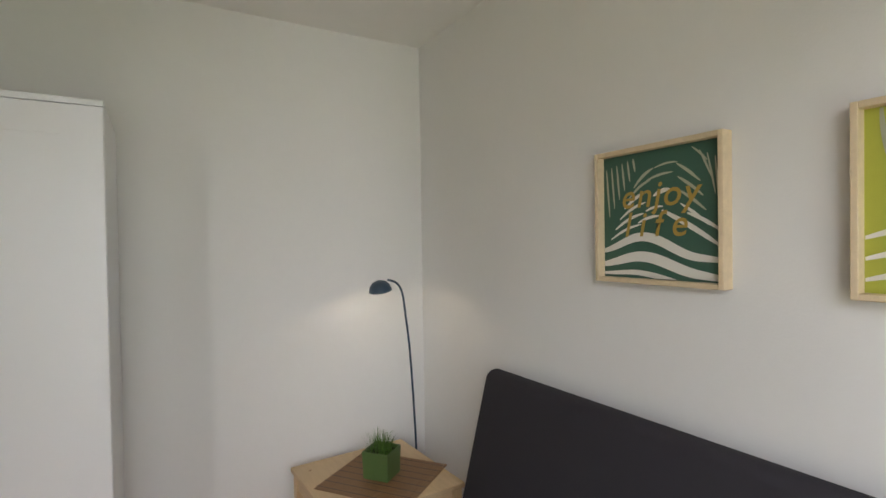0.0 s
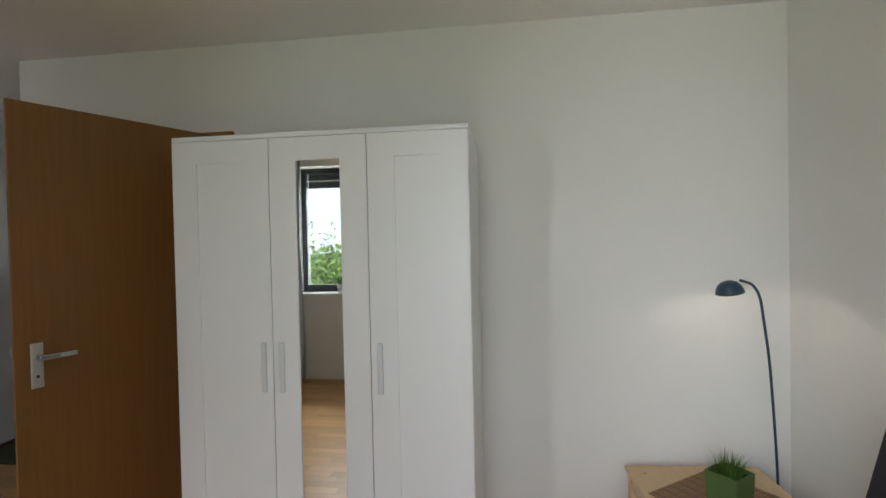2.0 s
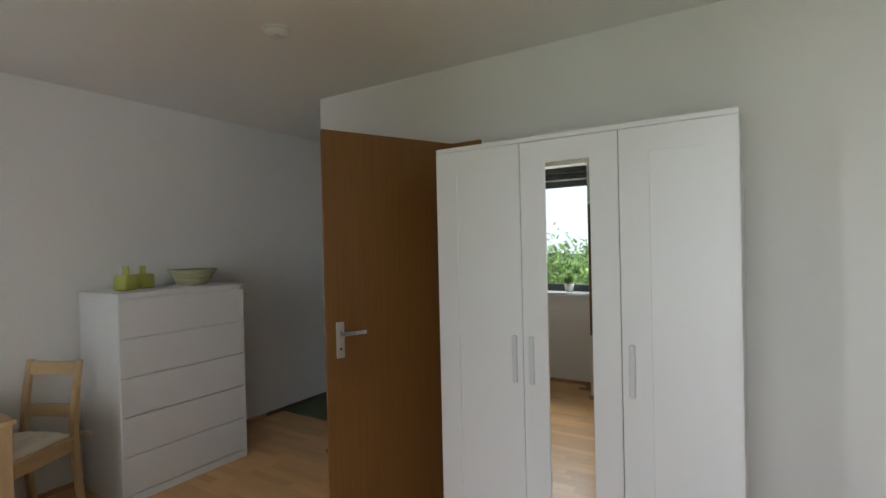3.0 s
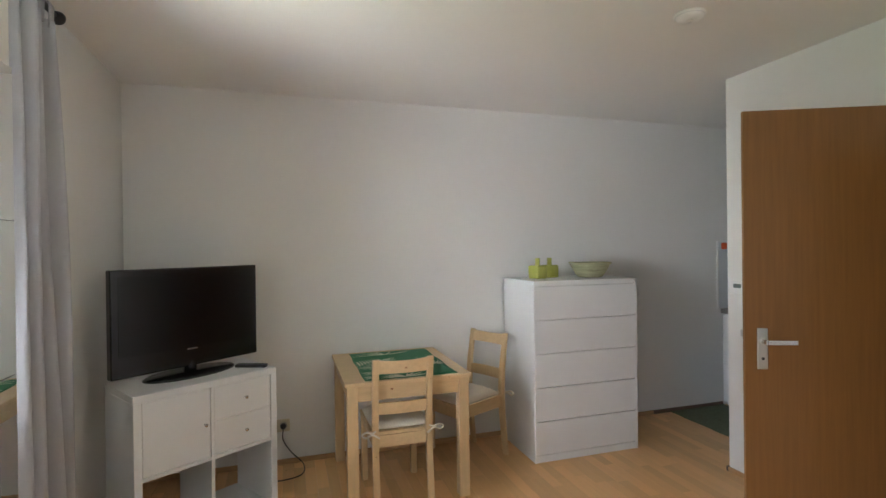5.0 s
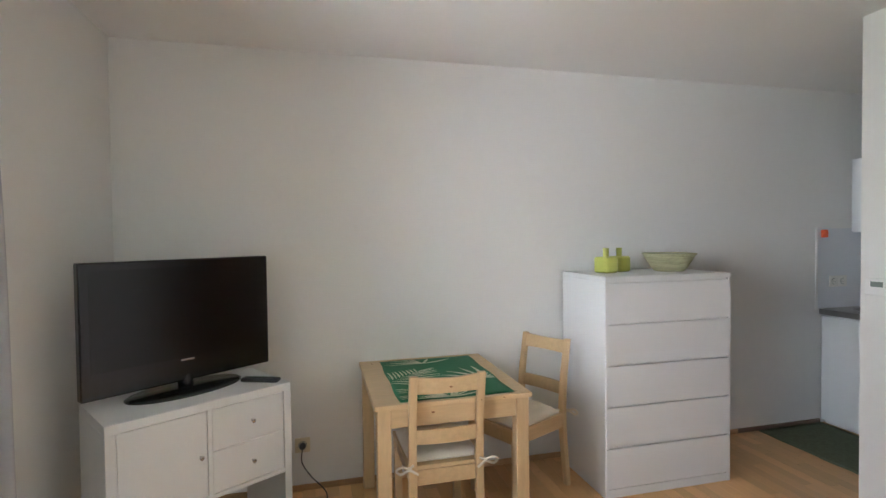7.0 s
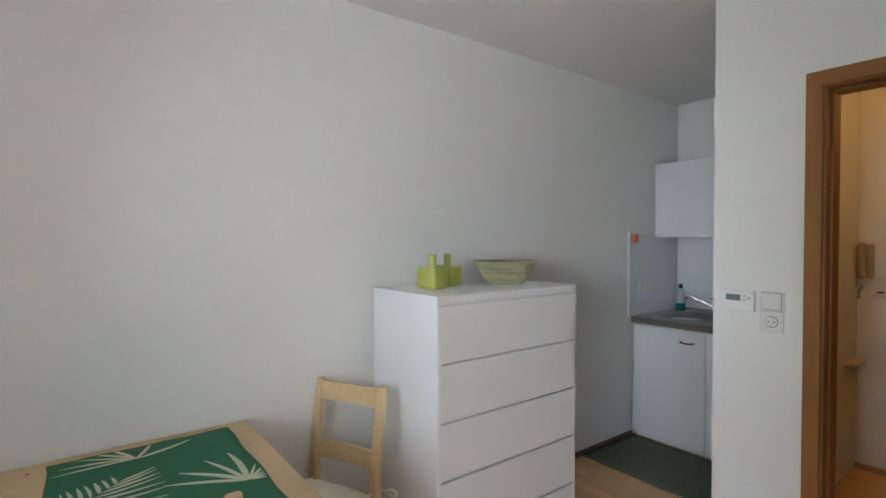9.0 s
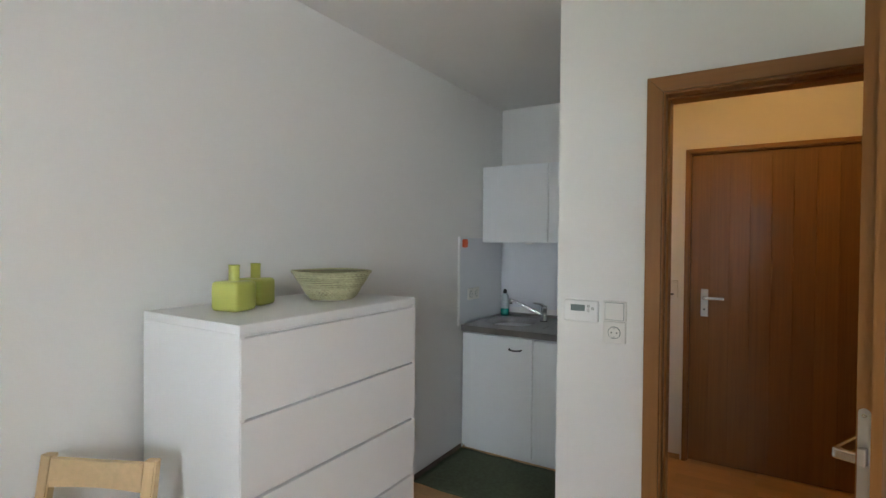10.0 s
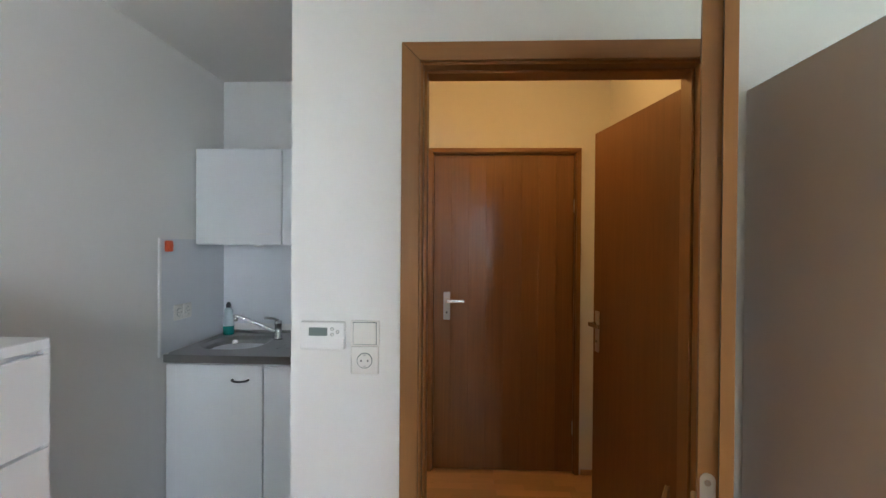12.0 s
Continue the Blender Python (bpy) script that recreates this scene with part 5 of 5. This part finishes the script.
    for a, b in ((-3.405, -2.912), (-2.910, -2.425)):
        c = thing("wall_cabinet", (a + b) / 2, (yc + BACK) / 2, zc0, 0, "white kitchen wall cabinet with a thin grip", "kitchen cabinet", "kitchen wall units")
        w, f, r = (b - a) / 2, yc - (yc + BACK) / 2, (BACK - yc) / 2 - 0.006
        part("carcass", box(-w, w, f + 0.020, r, 0, zc1 - zc0, 0.001, 1), KWHITE, c)
        d = part("door", box(-w + 0.0015, w - 0.0015, f, f + 0.018, 0.004, zc1 - zc0 - 0.002, 0.0015, 1), KWHITE, c)
        part("grip", box(w - 0.145, w - 0.055, f - 0.006, f + 0.0005, 0.060, 0.066, 0.001, 1), WHITEPL, d, "thin flat grip")
    lamp = thing("cabinet_light", -3.10, 3.86, zc0 - 0.0003, 0, "small round lamp under the wall cabinet, off", "lamp")
    part("housing", lathe([(0, 0), (0.032, 0), (0.030, -0.010), (0, -0.012)], 20), WHITEPL, lamp, "", True)
    tm = thing("kitchen_timer", W + 0.0056, 3.462, 1.375, 0, "small orange timer stuck to the splashback", "timer")
    part("case", box(0, 0.018, -0.029, 0.029, -0.006, 0.052, 0.0085, 3), ORANGE, tm, "", True)
    part("dial", lathe([(0, 0), (0.020, 0), (0.019, 0.004), (0, 0.005)], 24), ORANGE, tm, "", at=Matrix.Translation((0.018, 0, 0.024)) @ pose(0, 0, 0, 0, 90, 0))
    for dy in (3.555, 3.637):
        wall_socket("wall_socket", pose(W + 0.0058, dy, 1.045, 0, 0, 90), PLASTIC, "cream double socket above the worktop")
    ph = thing("pot_holder", -2.850, BACK - 0.0066, 1.14, 0, "green cloth pot holder hanging as a diamond", "pot holder")
    pb = box(-0.065, 0.065, -0.012, -0.001, -0.065, 0.065, 0.004)
    bmesh.ops.rotate(pb, cent=(0, 0, 0), matrix=Matrix.Rotation(radians(45), 3, "Y"), verts=pb.verts)
    part("cloth", pb, CLOTHGREEN, ph, "", True)
    part("loop", tube(curve_points((-0.006, -0.006, 0.088), (-0.010, -0.006, 0.105), (0, -0.006, 0.118), (0.010, -0.006, 0.105), (0.006, -0.006, 0.088), n=4), 0.0025, 6), CLOTHGREEN, ph, "", True)
    mt = thing("kitchen_mat", -2.93, 3.155, 0.0005, 0, "dark green carpet mat on the kitchenette floor", "mat")
    cb = bmesh.new()
    nx, ny = 24, 16
    g = [[cb.verts.new((-0.475 + 0.95 * i / nx + 0.004 * math.sin(j * 1.1), -0.285 + 0.57 * j / ny + 0.004 * math.sin(i * 0.9), 0.007 + 0.0008 * math.sin(i * 1.3 + j))) for j in range(ny + 1)] for i in range(nx + 1)]
    for i in range(nx):
        for j in range(ny):
            cb.faces.new((g[i][j], g[i + 1][j], g[i + 1][j + 1], g[i][j + 1]))
    c = part("carpet", cb, CARPET, mt, "", True)
    so = c.modifiers.new("thickness", "SOLIDIFY")
    so.thickness, so.offset = 0.0065, -1


kitchenette()

# ---- hall ----


def hall():
    ic = thing("intercom", -2.262, BACK - 0.0005, 1.16, 0, "beige door intercom with a handset on the wall", "intercom")
    part("base", box(-0.042, 0.042, -0.030, 0, 0, 0.20, 0.008), BEIGEPL, ic, "", True)
    part("handset", tube(curve_points((-0.008, -0.040, 0.200), (-0.008, -0.066, 0.170), (-0.008, -0.068, 0.10), (-0.008, -0.060, 0.030), (-0.008, -0.038, 0.005), n=5), 0.018, 12), BEIGEPL, ic, "", True)
    ks = thing("key_bunch", -2.288, BACK - 0.0005, 1.10, 0, "bunch of keys hanging under the intercom", "keys")
    part("hook", tube([(0, 0, 0.02), (0, -0.02, 0.02), (0, -0.024, 0.028)], 0.0025, 6), CHROME, ks, "", True)
    for i, (dx, dz, tilt) in enumerate(((0.0, 0.0, 0), (0.010, -0.004, 12), (-0.010, -0.003, -14))):
        kb = box(-0.004, 0.004, -0.0012, 0.0012, -0.075, -0.02, 0.0005, 1)
        add_lathe(kb, [(0.004, -0.012), (0.011, -0.012), (0.011, 0.008), (0.004, 0.008), (0.004, -0.012)], 12)
        part("key", kb, CHROME, ks, "", at=Matrix.Translation((dx, -0.018 - 0.003 * i, 0.012 + dz)) @ pose(0, 0, 0, 0, tilt, 0))
    s = thing("light_switch", -2.190, BACK - 0.0005, 1.055, 0, "cream rocker light switch in the hall", "light switch")
    part("plate", box(-0.041, 0.041, -0.010, 0, 0, 0.115, 0.004), PLASTIC, s, "", True)
    part("rocker", box(-0.030, 0.030, -0.015, -0.0102, 0.040, 0.104, 0.002), PLASTIC, s, "", True)
    part("sign_plate", box(-0.016, 0.016, -0.013, -0.0102, 0.018, 0.028), DARKPL, s)
    sh = thing("hall_shelf", -2.3095, 3.93, 0.66, 0, "small pine shelf board on the hall wall", "shelf")
    part("board", box(0, 0.060, -0.12, 0.12, 0, 0.018, 0.002), PINEX, sh)
    part("bracket", prism([(0, -0.01), (0.05, -0.01), (0.05, 0.01), (0, 0.01)], -0.02, -0.0005), PINE, sh)
    lp = thing("hall_ceiling_lamp", -1.65, 3.25, TOP, 0, "small round ceiling lamp with a warm bulb", "lamp")
    part("rose", lathe([(0, 0), (0.045, 0), (0.040, -0.025), (0.018, -0.040), (0.018, -0.075), (0, -0.075)], 24), WHITEPL, lp, "", True)


hall()

# ---- outside ----
single("ground", box(-150, 150, -150, 150, -0.40, -0.20), GRASS, "green lawn outside the windows", "ground", "structure")


def shrub(x, y, height, spread, seed, label):
    rng = random.Random(seed)
    t = thing("shrub", x, y, -0.2, rng.uniform(0, 360), label, "shrub", "garden shrubs")
    tips = []
    bm = bmesh.new()
    for i in range(9):
        a = 2 * math.pi * i / 9 + rng.uniform(-0.3, 0.3)
        lean = rng.uniform(0.15, 1.0) * spread
        pts = curve_points((0.04 * math.cos(a), 0.04 * math.sin(a), 0), (lean * 0.35 * math.cos(a), lean * 0.35 * math.sin(a), height * 0.45), (lean * math.cos(a), lean * math.sin(a), height * rng.uniform(0.7, 1.0)), n=5)
        add_tube(bm, pts, 0.022, 6, 0.25)
        tips += pts[3:]
    part("trunk", bm, BARK, t, "", True)
    bm = bmesh.new()
    for _ in range(2600):
        p = rng.choice(tips) + Vector((rng.gauss(0, 0.17), rng.gauss(0, 0.17), rng.gauss(0, 0.15)))
        if p.z < 0.05:
            continue
        s = rng.uniform(0.03, 0.065)
        m = Matrix.Translation(p) @ Euler((rng.uniform(-1.2, 1.2), rng.uniform(-1.2, 1.2), rng.uniform(0, 6.3))).to_matrix().to_4x4()
        vs = [bm.verts.new(m @ Vector(c)) for c in ((-s, 0, 0), (-s * 0.2, -s * 0.45, 0.01), (s, 0, 0), (-s * 0.2, s * 0.45, 0.01))]
        bm.faces.new(vs)
    part("crown", bm, LEAF, t)


for i, (sx, sy, sh, sp) in enumerate(((-1.2, -4.6, 1.45, 0.7), (-2.6, -4.4, 1.55, 0.8), (-3.9, -4.8, 1.6, 0.8), (-2.0, -6.2, 1.75, 0.9), (-4.9, -6.6, 2.6, 1.0), (0.3, -4.9, 1.6, 0.8), (1.6, -4.6, 1.5, 0.7), (-6.2, -6.0, 2.3, 1.0), (-5.0, -4.6, 1.7, 0.8))):
    shrub(sx, sy, sh, sp, 20 + i, "leafy green garden shrub outside the window")
sp = thing("potted_sill_plant", -1.50, S1 - 0.06, 0.9125, 0, "small white pot with a pale plant on the sill", "plant")
part("pot", lathe([(0, 0), (0.035, 0), (0.046, 0.085), (0.042, 0.085), (0.034, 0.02), (0, 0.02)], 24), WHITEPL, sp, "", True)
rng = random.Random(31)
bm = bmesh.new()
for _ in range(60):
    a, o, ln = rng.uniform(0, 6.28), rng.uniform(0.2, 0.9), rng.uniform(0.06, 0.13)
    base = Vector((0.02 * math.cos(a), 0.02 * math.sin(a), 0.06))
    tip = base + Vector((ln * o * math.cos(a), ln * o * math.sin(a), ln))
    side = Vector((-math.sin(a), math.cos(a), 0)) * 0.006
    mid = (base + tip) / 2 + Vector((0, 0, 0.012))
    bm.faces.new([bm.verts.new(q) for q in (base, mid - side, tip, mid + side)])
part("leaves", bm, BLADE, sp, "thin pale green leaves")

HAZE = bpy.data.materials.new("hazy_sky")
HAZE.use_nodes = True
HAZE.node_tree.nodes["Principled BSDF"].inputs["Base Color"].default_value = (0, 0, 0, 1)
HAZE.node_tree.nodes["Principled BSDF"].inputs["Emission Color"].default_value = (0.93, 0.97, 1.0, 1)
HAZE.node_tree.nodes["Principled BSDF"].inputs["Emission Strength"].default_value = 1.0
single("backdrop", box(-120, 120, -70.5, -70, -2, 75), HAZE, "bright hazy sky beyond the garden", "sky", "structure")

# ---- floor strips ----


def floor_strips():
    rng = random.Random(7)
    w = 0.066
    lengths = (0.30, 0.36, 0.42, 0.48)
    shared = {}
    for ln in lengths:
        shared[ln] = mesh_of("strip", box(0.0004, ln - 0.0004, 0.0004, w - 0.0004, -0.0115, 0.0), LAMINATE)
    rest = bmesh.new()
    count = 0
    y = S1 - 0.02
    while y < BACK + 0.02:
        x = W - 0.1 + rng.uniform(-0.4, 0.0)
        while x < E + 0.02:
            ln = rng.choice(lengths)
            near = -3.42 < x + ln / 2 < -1.15 and (-0.45 < y < 2.55) and not (x + ln < -2.9 and 1.35 < y < 2.05)
            hall_strip = -2.1 < x + ln / 2 < -1.05 and y > 3.35
            east = E + 0.02 if y < N + 0.02 else -0.96
            inside = x + ln > W and x < east and not (x + ln > -1.0 and y + w < S2 - 0.15)
            if not inside:
                pass
            elif (near or hall_strip) and count < 600 and x > W - 0.12 and x + ln < east + 0.05:
                ob = new("strip", shared[ln])
                ob.location = (x, y, 0)
                ob.parent = floor
                count += 1
            else:
                xa, xb = max(x, W - 0.05) + 0.0004, min(x + ln, east) - 0.0004
                vs = [rest.verts.new((px, py, 0.0)) for px, py in ((xa, y + 0.0004), (xb, y + 0.0004), (xb, y + w - 0.0004), (xa, y + w - 0.0004))]
                rest.faces.new(vs)
            x += ln
        y += w
    tagged(part("strips_beyond", rest, LAMREST, floor, "laminate strips under and behind the furniture"), kind="stuff")


floor_strips()
